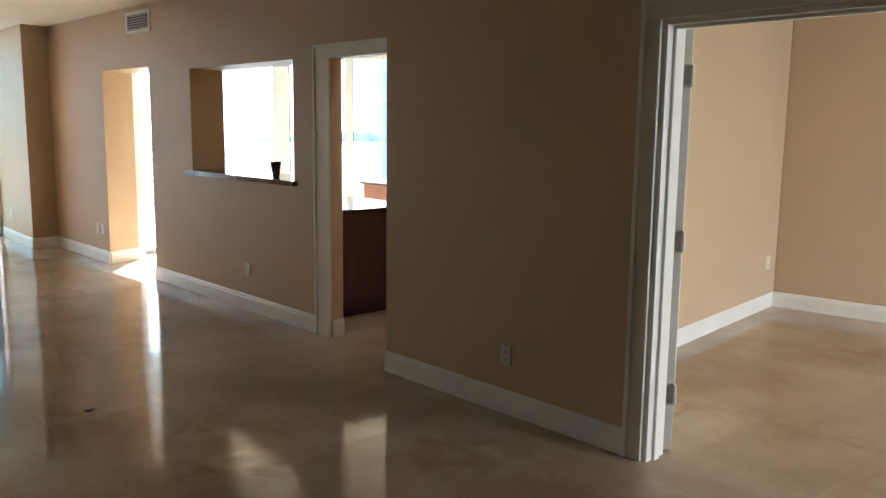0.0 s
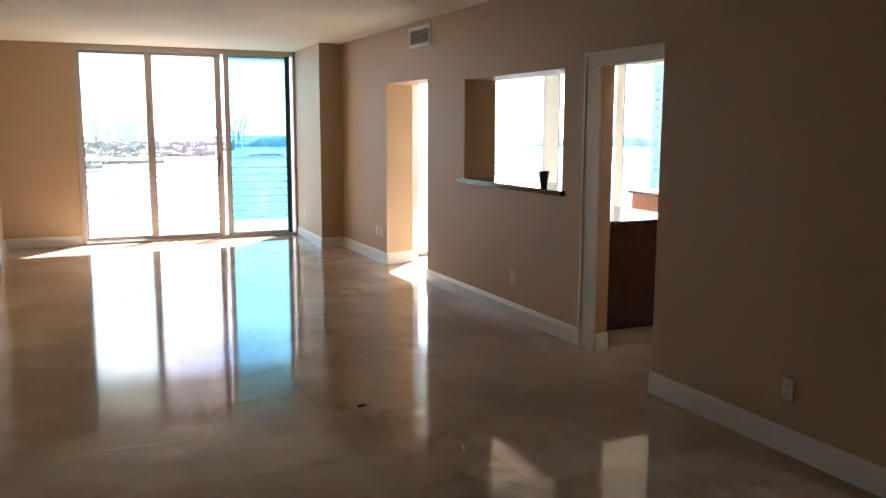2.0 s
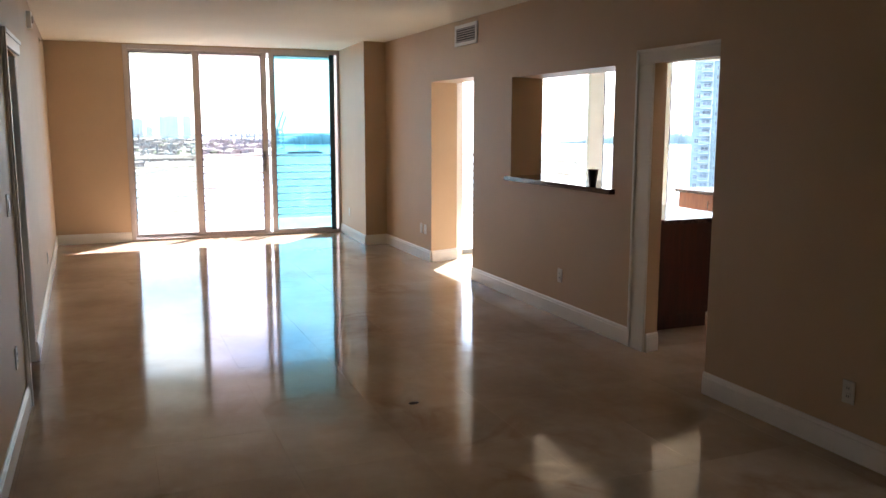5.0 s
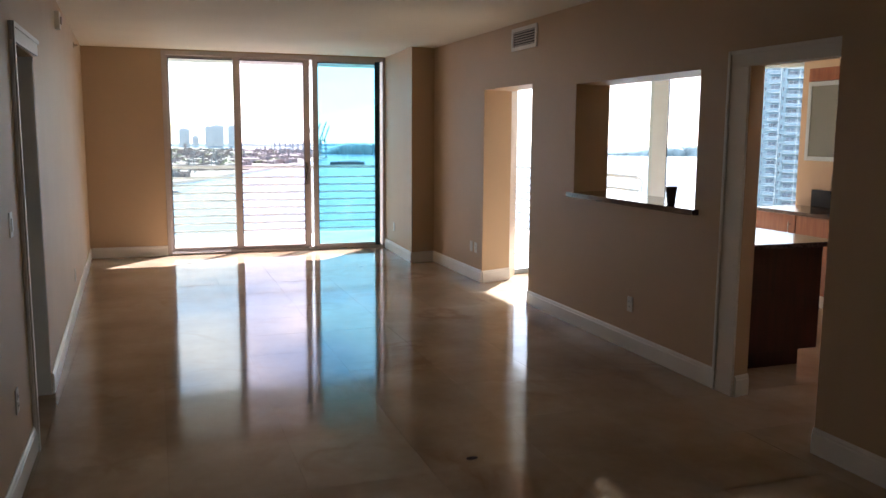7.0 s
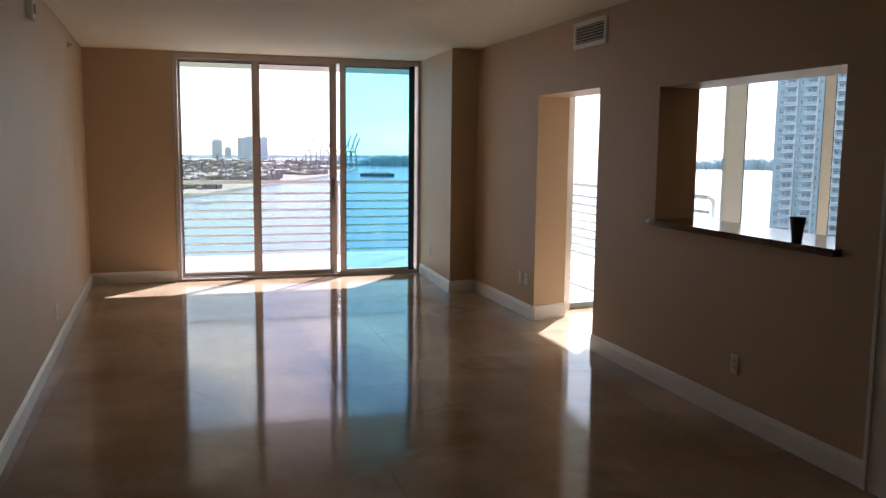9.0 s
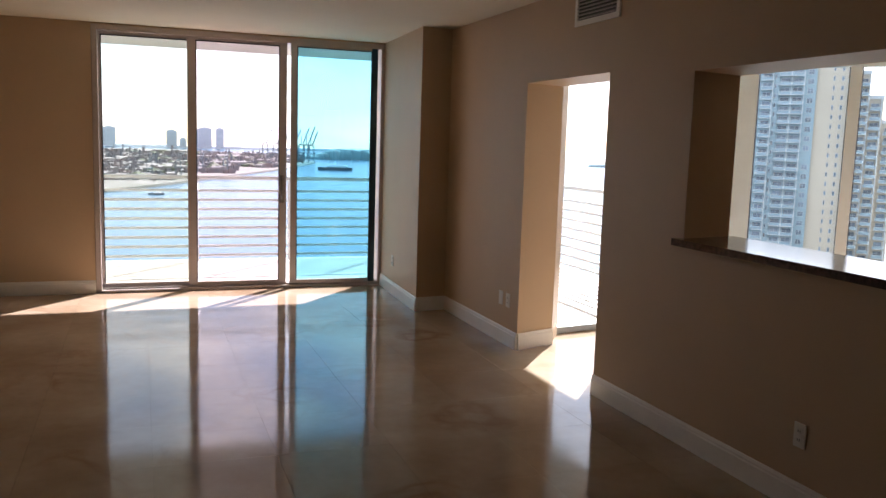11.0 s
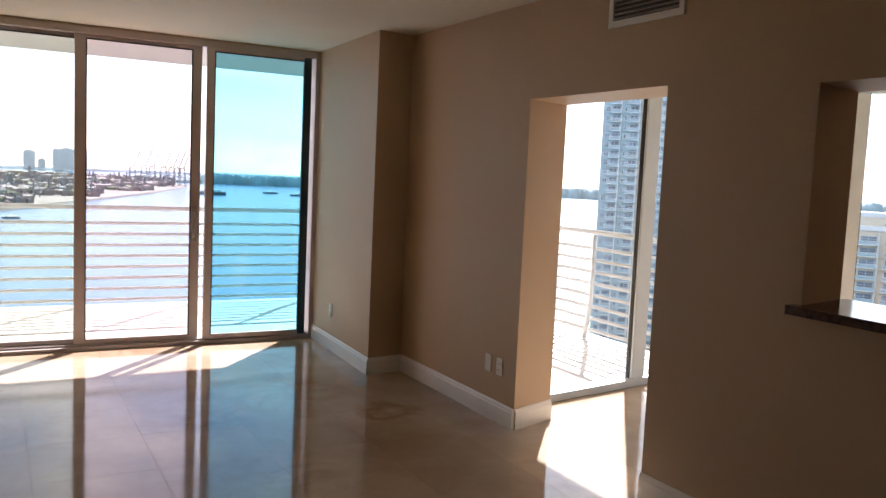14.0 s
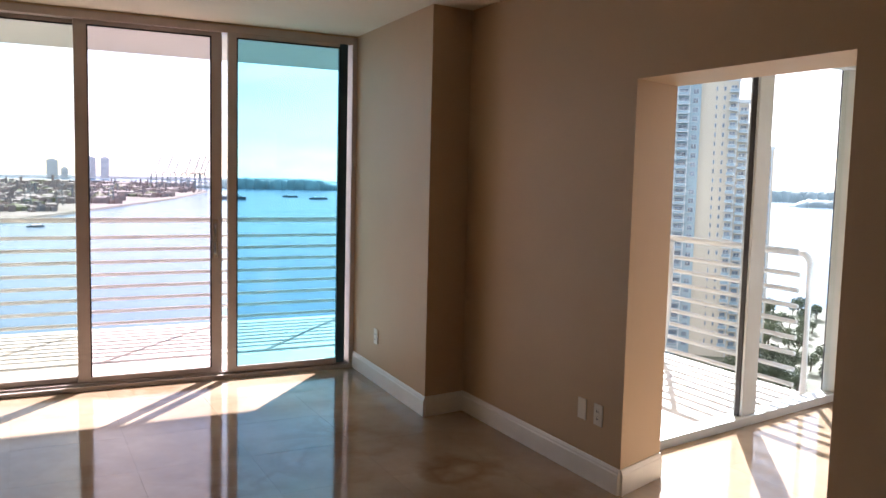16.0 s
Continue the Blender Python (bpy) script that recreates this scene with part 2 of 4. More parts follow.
def water():
    m = mat("bay_water", (0.060, 0.125, 0.195), 0.22, vary=0.3, scale=0.004, fine=0.03, bump=0.0, second=(0.085, 0.16, 0.225), spec=0.03)
    n, l = m.node_tree.nodes, m.node_tree.links
    pos = n.new("ShaderNodeNewGeometry")
    wave = n.new("ShaderNodeTexNoise")
    wave.inputs["Scale"].default_value, wave.inputs["Detail"].default_value = 0.12, 6
    l.new(pos.outputs["Position"], wave.inputs["Vector"])
    bp = n.new("ShaderNodeBump")
    bp.inputs["Strength"].default_value, bp.inputs["Distance"].default_value = 0.15, 1.0
    l.new(wave.outputs["Fac"], bp.inputs["Height"])
    l.new(bp.outputs["Normal"], n["Principled BSDF"].inputs["Normal"])
    return m


M_WATER = water()


# ---- mesh helpers ----
def bx(bm, x0, x1, y0, y1, z0, z1, bevel=0.0):
    r = bmesh.ops.create_cube(bm, size=1)
    bmesh.ops.transform(bm, matrix=Matrix.Translation(((x0 + x1) / 2, (y0 + y1) / 2, (z0 + z1) / 2)) @ Matrix.Diagonal((x1 - x0, y1 - y0, z1 - z0, 1)), verts=r["verts"])
    if bevel:
        es = list({e for v in r["verts"] for e in v.link_edges})
        bmesh.ops.bevel(bm, geom=es, offset=bevel, segments=2, profile=0.5, affect="EDGES")
    return bm


def box(x0, x1, y0, y1, z0, z1, bevel=0.0):
    return bx(bmesh.new(), x0, x1, y0, y1, z0, z1, bevel)


def prism(bm, pts, z0, z1):
    """An upright block on a plan of (x, y) corners."""
    lo = [bm.verts.new((x, y, z0)) for x, y in pts]
    hi = [bm.verts.new((x, y, z1)) for x, y in pts]
    bm.faces.new(lo[::-1])
    bm.faces.new(hi)
    for i in range(len(pts)):
        j = (i + 1) % len(pts)
        bm.faces.new((lo[i], lo[j], hi[j], hi[i]))
    bmesh.ops.recalc_face_normals(bm, faces=bm.faces)
    return bm


def sweep(bm, p0, p1, profile, side=1):
    """A moulding along the floor line p0 to p1; profile holds (out, up)."""
    a, b = Vector((*p0, 0)), Vector((*p1, 0))
    d = (b - a).normalized()
    out = Vector((-d.y, d.x, 0)) * side
    rings = [[bm.verts.new(p + out * o + Vector((0, 0, u))) for o, u in profile] for p in (a, b)]
    k = len(profile)
    for i in range(k):
        j = (i + 1) % k
        bm.faces.new((rings[0][i], rings[0][j], rings[1][j], rings[1][i]))
    bm.faces.new(rings[0][::-1])
    bm.faces.new(rings[1])
    bmesh.ops.recalc_face_normals(bm, faces=bm.faces)
    return bm


def tube(bm, pts, r, n=10):
    """A round bar through the points."""
    pts = [Vector(p) for p in pts]
    rings = []
    for i, p in enumerate(pts):
        d = (pts[min(i + 1, len(pts) - 1)] - pts[max(i - 1, 0)]).normalized()
        q = d.to_track_quat("Z", "Y").to_matrix()
        rings.append([bm.verts.new(p + q @ Vector((r * math.cos(2 * math.pi * k / n), r * math.sin(2 * math.pi * k / n), 0))) for k in range(n)])
    for a, b in zip(rings, rings[1:]):
        for k in range(n):
            bm.faces.new((a[k], a[(k + 1) % n], b[(k + 1) % n], b[k]))
    bm.faces.new(rings[0][::-1])
    bm.faces.new(rings[-1])
    bmesh.ops.recalc_face_normals(bm, faces=bm.faces)
    return bm


def mesh_ob(name, bm, material, smooth=False):
    me = bpy.data.meshes.new(name)
    bm.to_mesh(me)
    bm.free()
    me.materials.append(material)
    if smooth:
        for p in me.polygons:
            p.use_smooth = True
    return new(name, me)


def part(name, bm, material, parent, label="", smooth=False):
    ob = mesh_ob(name, bm, material, smooth)
    ob.parent = parent
    ob.matrix_parent_inverse = parent.matrix_basis.inverted()
    if label:
        ob["label"] = label
    return ob


def thing(name, at, label, category, group=""):
    """An empty at a thing's base, to hold its parts."""
    e = new(name)
    e.matrix_basis = Matrix.Translation(at)
    return tagged(e, label, category, group)


def structure(name, bm, material, label, category="wall"):
    return tagged(mesh_ob(name, bm, material), label, category, kind="structure")


H = 2.70           # living-room ceiling
KH = 2.50          # kitchen ceiling
WX = -11.43        # window wall
RY = 3.58          # long wall with the openings
BY = 3.96          # its kitchen side

# ---- setting: walls ----
bm = bmesh.new()
prism(bm, [(-9.97, RY), (-8.29, RY), (-8.42, BY), (-9.97, BY)], 0, H)
prism(bm, [(-8.29, RY), (-7.10, RY), (-7.10, BY), (-8.42, BY)], 2.105, H)
prism(bm, [(-7.10, RY), (-6.235, RY), (-6.33, BY), (-7.10, BY)], 0, H)
prism(bm, [(-6.235, RY), (-4.55, RY), (-4.55, BY), (-6.33, BY)], 0, 1.105)
prism(bm, [(-6.235, RY), (-4.55, RY), (-4.55, BY), (-6.33, BY)], 2.055, H)
prism(bm, [(-4.55, RY), (-4.065, RY), (-4.09, 3.70), (-4.55, 3.70)], 0, H)
prism(bm, [(-4.065, RY), (-3.17, RY), (-3.17, 3.70), (-4.09, 3.70)], 2.045, H)
structure("wall_kitchen_side", bm, M_WALL, "long tan painted wall with doorway and serving hatch")

bm = bmesh.new()
prism(bm, [(-3.17, 3.37), (-1.23, 3.37), (-1.23, 3.52), (-3.02, 3.52), (-3.02, BY), (-3.17, BY)], 0, H)
prism(bm, [(-1.23, 3.37), (0.45, 3.37), (0.45, 3.52), (-1.23, 3.52)], 2.06, H)
prism(bm, [(0.45, 3.37), (4.0, 3.37), (4.0, 3.52), (0.45, 3.52)], 0, H)
structure("wall_bedroom_side", bm, M_WALL, "tan wall in shade beside the bedroom doorway")

bm = prism(bmesh.new(), [(WX - 0.3, 3.335), (WX, 3.335), (-9.92, 3.265), (-9.97, RY), (-9.97, BY), (-8.60, BY), (-8.42, BY), (-8.70, 4.16), (WX - 0.3, 4.16)], 0, H)
structure("wall_column", bm, M_WALL, "tan painted column that juts out beside the sliding window")

bm = bmesh.new()
prism(bm, [(WX - 0.3, -0.95), (WX, -0.95), (WX, 0.335), (WX - 0.3, 0.335)], 0, H)
prism(bm, [(WX - 0.3, 0.335), (WX, 0.335), (WX, 3.335), (WX - 0.3, 3.335)], 2.685, 3.0)
structure("wall_window_side", bm, M_WALL, "tan wall beside the sliding balcony window")

bm = bmesh.new()
prism(bm, [(WX, -0.62), (WX, -0.95), (-5.45, -0.95), (-5.45, -0.46)], 0, H)
prism(bm, [(-5.45, -0.46), (-5.45, -0.95), (-4.52, -0.95), (-4.52, -0.44)], 2.06, H)
prism(bm, [(-4.52, -0.44), (-4.52, -0.60), (4.0, -0.60), (4.0, -0.44)], 0, H)
structure("wall_long", bm, M_WALL, "long plain tan wall with a side doorway")

bm = box(4.0, 4.15, -0.6, 4.2, 0, H)
bx(bm, 4.0, 4.15, 4.2, 7.2, 0, 0.1)
bx(bm, 4.0, 4.15, 4.2, 7.2, 2.5, H)
bx(bm, 4.0, 4.15, 7.2, 7.5, 0, H)
structure("wall_back", bm, M_WALL, "tan wall that closes the rooms, with the bedroom window opening")
window_light("bedroom_window_light", (4.1, 5.7, 1.3), (0, 5.7, 1.1), 2.8, 2.3, 8, (0.92, 0.98, 0.84))
bm = bmesh.new()
prism(bm, [(-2.05, 3.52), (-2.43, 7.25), (-2.55, 7.25), (-2.2, 3.52)], 0, H)
structure("wall_bedroom_left", bm, M_WALL, "tan bedroom wall")
structure("wall_bedroom_back", prism(bmesh.new(), [(-2.55, 7.25), (4.0, 7.95), (4.0, 8.1), (-2.55, 7.4)], 0, H), M_WALL, "tan bedroom back wall")
bm = bmesh.new()
bx(bm, 4.0, 4.15, 7.5, 8.1, 0, H)
structure("wall_bedroom_right", bm, M_WALL, "tan bedroom wall beside its window")
bm = bmesh.new()
bx(bm, -5.55, -4.4, -2.0, -1.9, 0, H)
bx(bm, -5.65, -5.55, -2.0, -0.95, 0, H)
bx(bm, -4.4, -4.3, -2.0, -0.6, 0, H)
structure("wall_side_hall", bm, M_WALL, "tan walls of the dark side hall")
bm = bmesh.new()
prism(bm, [(-7.10, 6.75), (-2.55, 6.75), (-2.55, 6.9), (-7.10, 6.9)], 0, KH + 0.2)
prism(bm, [(-7.10, 6.75), (-7.10, 6.9), (-7.55, 7.72), (-7.65, 7.66)], 0, KH + 0.2)
structure("wall_kitchen_back", bm, M_WALL, "tan kitchen wall behind the cabinets")

structure("ceiling", box(WX, 4.15, -2.0, RY, H, H + 0.12), M_CEIL, "smooth cream painted ceiling", "ceiling")
structure("ceiling_bedroom", box(-2.6, 4.15, RY, 8.1, H, H + 0.12), M_CEIL, "cream bedroom ceiling", "ceiling")
structure("ceiling_kitchen", prism(bmesh.new(), [(-8.75, BY), (-2.6, BY), (-2.6, 6.9), (-7.1, 6.9), (-7.6, 7.75), (-9.25, 6.35)], KH, KH + 0.2), M_CEIL, "cream kitchen ceiling", "ceiling")

# ---- setting: skirting and door casings ----
BASE = [(0, 0), (0.016, 0), (0.016, 0.105), (0.012, 0.112), (0.012, 0.122), (0.006, 0.135), (0, 0.135)]


def baseboard(p0, p1, side):
    return tagged(mesh_ob("baseboard", sweep(bmesh.new(), p0, p1, BASE, side), M_TRIM), "white moulded baseboard along the wall", "baseboard", kind="structure")


for p0, p1, side in [
        ((-9.96, RY), (-8.29, RY), -1), ((-8.29, RY), (-8.42, BY), -1), ((-7.10, RY), (-4.255, RY), -1), ((-9.92, 3.265), (-9.965, RY), -1),
        ((WX + 0.02, 3.334), (-9.905, 3.264), -1), ((-3.17, 3.37), (-1.33, 3.37), -1), ((WX, -0.604), (WX, 0.335), -1), ((WX + 0.016, -0.62), (-5.45, -0.46), 1),
        ((-4.43, -0.44), (4.0, -0.44), 1), ((-4.065, RY), (-4.09, 3.70), -1), ((-2.05, 3.54), (-2.43, 7.25), 1), ((-2.43, 7.25), (4.0, 7.95), -1),
        ((0.55, 3.37), (4.0, 3.37), -1)]:
    baseboard(p0, p1, side)


def casing(name, x0, x1, y, out, top, wide=0.095, left=True, right=True, label="white moulded door casing", head=None):
    """Flat moulded trim with a raised outer bead round an opening in a wall along x."""
    t = thing(name, ((x0 + x1) / 2, y, 0), label, "door casing")
    t["kind"] = "structure"
    head = head or wide
    s = 1 if out > 0 else -1

    def strip(a0, a1, z0, z1):
        lo, hi = sorted((y, y + 0.018 * s))
        return box(a0, a1, lo, hi, z0, z1, 0.004)

    def bead(a0, a1, z0, z1):
        lo, hi = sorted((y + 0.018 * s, y + 0.028 * s))
        return box(a0, a1, lo, hi, z0, z1, 0.003)
    if left:
        part("side_trim", strip(x0 - wide, x0, 0, top), M_TRIM, t)
        part("bead", bead(x0 - wide, x0 - wide + 0.025, 0, top + head), M_TRIM, t)
    if right:
        part("side_trim", strip(x1, x1 + wide, 0, top), M_TRIM, t)
        part("bead", bead(x1 + wide - 0.025, x1 + wide, 0, top + head), M_TRIM, t)
    part("head_trim", strip(x0 - (wide if left else 0), x1 + (wide if right else 0), top, top + head), M_TRIM, t)
    part("head_bead", bead(x0 - (wide - 0.025 if left else 0), x1 + (wide - 0.025 if right else 0), top + head - 0.025, top + head), M_TRIM, t)
    return t


casing("door_casing_kitchen", -4.065, -3.17, RY, -1, 2.04, 0.185, head=0.10, right=False, label="white moulded casing round the kitchen doorway")
casing("door_casing_bedroom", -1.23, 0.45, 3.37, -1, 2.06, 0.10, label="white moulded casing round the wide bedroom doorway")
casing("door_casing_hall", -5.37, -4.52, -0.44, 1, 2.06, 0.09, left=False, label="white moulded casing of the side doorway")

# linings of the doorways
bm = bmesh.new()
bx(bm, -1.23, -1.205, 3.372, 3.518, 0, 2.06)
bx(bm, -1.205, -1.19, 3.42, 3.46, 0, 2.045)
structure("door_jamb", bm, M_TRIM, "white painted door jamb with stop", "door jamb")
bm = bmesh.new()
bx(bm, -1.205, 0.45, 3.372, 3.518, 2.035, 2.06)
bx(bm, -1.19, 0.45, 3.42, 3.46, 2.02, 2.035)
structure("door_jamb_head", bm, M_TRIM, "white painted head of the bedroom door jamb", "door jamb")
structure("door_jamb_hall", prism(bmesh.new(), [(-5.449, -0.462), (-5.449, -0.949), (-5.43, -0.949), (-5.43, -0.462)], 0, 2.06), M_TRIM, "white painted jamb of the side doorway", "door jamb")


def door_leaf(at, yaw):
    t = thing("door", (0, 0, 0), "white painted panel door standing open into the bedroom", "door")
    leaf = part("leaf", box(0, 0.80, -0.02, 0.02, 0.012, 2.03, 0.003), M_TRIM, t)
    for z0, z1 in ((0.25, 0.95), (1.1, 1.88)):
        for s in (-1, 1):
            part("panel", box(0.13, 0.67, s * 0.02 - 0.004, s * 0.02 + 0.004, z0, z1, 0.003), M_TRIM, leaf)
    for z in (0.3, 1.05, 1.82):
        bm = tube(bmesh.new(), [(-0.008, -0.024, z - 0.05), (-0.008, -0.024, z + 0.05)], 0.008)
        bx(bm, 0.0, 0.002, -0.02, 0.015, z - 0.05, z + 0.05)
        part("hinge", bm, M_TRIM, t)
    t.matrix_basis = pose(*at, 0, 0, yaw)
    return t


door_leaf((-1.208, 3.556, 0), 121.3)

# ---- sliding balcony window ----
win = thing("window_1", (WX - 0.05, 1.85, 0), "aluminium sliding balcony window with three tall panes, one tinted blue", "window")
win["kind"] = "structure"
XF, XB = WX + 0.012, WX - 0.13
part("window_frame", box(XB, XF, 0.335, 0.39, 0, 2.685, 0.004), M_ALU, win)
part("window_frame", box(XB, XF, 3.295, 3.334, 0, 2.685, 0.004), M_ALU, win)
part("window_frame", box(XB, XF - 0.002, 0.39, 3.295, 2.63, 2.685, 0.004), M_ALU, win)
bm = bmesh.new()
bx(bm, XB, XF + 0.02, 0.39, 3.295, 0.0, 0.03)
for dx in (0.02, 0.06, 0.10):
    bx(bm, XB + dx, XB + dx + 0.012, 0.39, 3.295, 0.03, 0.045)
part("track", bm, M_ALU, win, "grooved aluminium floor track")


def sash(y0, y1, x, s0, s1, pane_mat, mat0, mat1, name="sash"):
    bm = box(x - 0.02, x + 0.02, y0, y0 + s0, 0.045, 2.63, 0.003)
    a = part(name, bm, mat0, win)
    part("stile", box(x - 0.02, x + 0.02, y1 - s1, y1, 0.045, 2.63, 0.003), mat1, a)
    part("rail", box(x - 0.018, x + 0.018, y0 + s0, y1 - s1, 0.045, 0.085, 0.003), mat0, a)
    part("rail", box(x - 0.018, x + 0.018, y0 + s0, y1 - s1, 2.60, 2.63, 0.003), mat0, a)
    part("gasket", box(x + 0.019, x + 0.022, y0 + s0 - 0.006, y0 + s0 + 0.004, 0.085, 2.60), M_GASKET, a)
    part("gasket", box(x + 0.019, x + 0.022, y1 - s1 - 0.004, y1 - s1 + 0.006, 0.085, 2.60), M_GASKET, a)
    part("gasket", box(x + 0.018, x + 0.021, y0 + s0 + 0.004, y1 - s1 - 0.004, 2.590, 2.602), M_GASKET, a)
    pane = part("pane", box(x - 0.003, x + 0.003, y0 + s0, y1 - s1, 0.085, 2.60), pane_mat, a)
    pane.visible_shadow = False
    return a


sash(0.392, 1.33, WX - 0.10, 0.03, 0.075, M_GLASS_WARM, M_ALU, M_ALU)
mid = sash(1.24, 2.265, WX - 0.055, 0.09, 0.085, M_GLASS_CLEAR, M_ALU, M_ALU)
sash(2.30, 3.255, WX - 0.012, 0.07, 0.07, M_GLASS_BLUE, M_ALU, M_STILE_TINT)
bm = tube(bmesh.new(), [(WX - 0.036, 2.215, 0.96), (WX - 0.008, 2.215, 0.975), (WX - 0.008, 2.215, 1.185), (WX - 0.036, 2.215, 1.20)], 0.008)
bx(bm, WX - 0.036, WX - 0.03, 2.197, 2.233, 0.93, 1.23)
part("handle", bm, M_CHROME, mid, "pull handle of the sliding pane")

# ---- kitchen glazing ----
def glazed(name, a, b, posts, z1, label):
    """A glazed wall from a to b with posts at (distance, width)."""
    a, b = Vector((*a, 0)), Vector((*b, 0))
    length = (b - a).length
    d = (b - a) / length
    t = thing(name, (a + b) / 2, label, "window")
    t["kind"] = "structure"
    m = Matrix.Translation(a) @ Matrix.Rotation(math.atan2(d.y, d.x), 4, "Z")

    def put(nm, bm, material, label=""):
        bmesh.ops.transform(bm, matrix=m, verts=bm.verts)
        return part(nm, bm, material, t, label)
    put("window_sill", box(0, length, -0.06, 0.06, 0.0, 0.06, 0.004), M_ALU_WHITE)
    put("window_head", box(0, length, -0.06, 0.06, z1 - 0.06, z1, 0.004), M_ALU_WHITE)
    edges = [0.0]
    for s, w in posts:
        p = put("mullion", box(s - w / 2, s + w / 2, -0.035, 0.035, 0.06, z1 - 0.06, 0.004), M_ALU_WHITE)
        for e in (s - w / 2 - 0.008, s + w / 2 - 0.002):
            g = box(e, e + 0.010, -0.016, 0.016, 0.06, z1 - 0.06)
            bmesh.ops.transform(g, matrix=m, verts=g.verts)
            part("gasket", g, M_GASKET, p)
        edges += [s - w / 2, s + w / 2]
    edges.append(length)
    for i in range(0, len(edges), 2):
        if edges[i + 1] - edges[i] > 0.05:
            put("pane", box(edges[i], edges[i + 1], -0.004, 0.004, 0.06, z1 - 0.06), M_GLASS_PLAIN)
    return t


glazed("window_2", (-8.78, 4.10), (-9.15, 6.30), [(0.03, 0.06), (1.105, 0.16)], KH, "white framed glazing of the kitchen nook beside the balcony")
glazed("window_3", (-9.15, 6.30), (-7.62, 7.68), [(0.05, 0.22), (1.00, 0.10)], KH, "white framed slanting kitchen glazing")

# ---- balcony ----
BX, BEY = -14.12, 6.42
bm = prism(bmesh.new(), [(BX, -4.5), (WX - 0.3, -4.5), (WX - 0.3, 4.16), (-8.75, 4.16), (-9.15, 6.30), (-9.15, BEY), (BX, BEY)], -0.25, -0.056)
structure("balcony_floor", bm, M_BALC, "concrete balcony slab", "balcony")
# The stretch beyond window_3 is unseen, added to cut the kitchen's sun.
bm = prism(bmesh.new(), [(BX, -4.5), (WX - 0.3, -4.5), (WX - 0.3, 4.16), (-8.75, 4.16), (-7.55, 7.80), (-8.25, 8.65), (-9.95, 7.15), (-9.95, BEY + 0.1), (BX, BEY + 0.1)], 2.76, 3.0)
structure("balcony_soffit", bm, M_CONC, "white painted underside of the balcony above, with an unseen overhang added to shade the kitchen", "balcony")
structure("facade_wall", box(WX - 0.3, WX - 0.1, -4.5, -0.95, -0.25, 3.0), M_CONC, "painted outside wall by the balcony")


def railing():
    t = thing("balcony_railing", (BX + 0.1, 1.0, -0.056), "white painted metal balcony railing with nine horizontal bars", "railing")
    fx, sy = BX + 0.10, 6.33
    corner = [(fx + 0.12 * (1 - math.cos(a)), sy - 0.12 * (1 - math.sin(a))) for a in [radians(90 * k / 5) for k in range(6)]]

    def run(z, r):
        pts = [(fx, -4.4, z)] + [(x, y, z) for x, y in corner] + [(-9.52, sy, z)]
        return tube(bmesh.new(), pts, r, 8)
    part("top_rail", run(1.07, 0.028), M_RAIL, t, smooth=True)
    for k in range(8):
        part("bar", run(0.895 - 0.126 * k, 0.019), M_RAIL, t, smooth=True)
    for x, y, cx, cy in [(fx, -3.48, 1, 0), (fx, -2.24, 1, 0), (fx, -1.0, 1, 0), (fx, 0.24, 1, 0), (fx, 1.48, 1, 0), (fx, 2.72, 1, 0), (fx, 4.14, 1, 0), (fx, 5.5, 1, 0), (-10.92, sy, 0, -1)]:
        bm = tube(bmesh.new(), [(x + cx * 0.03, y + cy * 0.03, 1.04), (x + cx * 0.035, y + cy * 0.035, 0.35), (x + cx * 0.06, y + cy * 0.06, 0.15), (x + cx * 0.10, y + cy * 0.10, -0.056)], 0.024, 8)
        part("post", bm, M_RAIL, t, smooth=True)
    end = [(-9.52, sy, 1.07)] + [(-9.52 + 0.1 * math.sin(a), sy, 0.97 + 0.1 * math.cos(a)) for a in [radians(18 * k) for k in range(1, 6)]] + [(-9.42, sy, -0.056)]
    part("end_post", tube(bmesh.new(), end, 0.028, 10), M_RAIL, t, smooth=True)


railing()

# ---- serving hatch ledge, vase ----
led = tagged(mesh_ob("hatch_ledge", prism(bmesh.new(), [(-6.27, RY - 0.055), (-4.50, RY - 0.055), (-4.50, RY - 0.002), (-4.55, RY - 0.002), (-4.55, BY + 0.03), (-6.33, BY + 0.03), (-6.235, RY - 0.002), (-6.27, RY - 0.002)], 1.106, 1.145), M_GRANITE), "dark polished granite ledge of the serving hatch", "ledge", kind="structure")


def vase(at):
    bm = bmesh.new()
    prof = [(0.0, 0.0), (0.026, 0.0), (0.028, 0.005), (0.031, 0.04), (0.040, 0.11), (0.045, 0.13), (0.042, 0.13), (0.036, 0.105), (0.026, 0.012), (0.0, 0.012)]
    n = 24
    rings = [[bm.verts.new((r * math.cos(2 * math.pi * k / n), r * math.sin(2 * math.pi * k / n), z)) for k in range(n)] if r else [bm.verts.new((0, 0, z))] for r, z in prof]
    for a, b in zip(rings, rings[1:]):
        for k in range(n):
            j = (k + 1) % n
            if len(a) == 1:
                bm.faces.new((a[0], b[k], b[j]))
            elif len(b) == 1:
                bm.faces.new((a[k], a[j], b[0]))
            else:
                bm.faces.new((a[k], a[j], b[j], b[k]))
    bmesh.ops.recalc_face_normals(bm, faces=bm.faces)
    ob = tagged(mesh_ob("vase", bm, M_CUP, True), "small dark flared vase on the granite ledge", "vase")
    ob.matrix_basis = Matrix.Translation(at)


vase((-4.86, 3.61, 1.145))

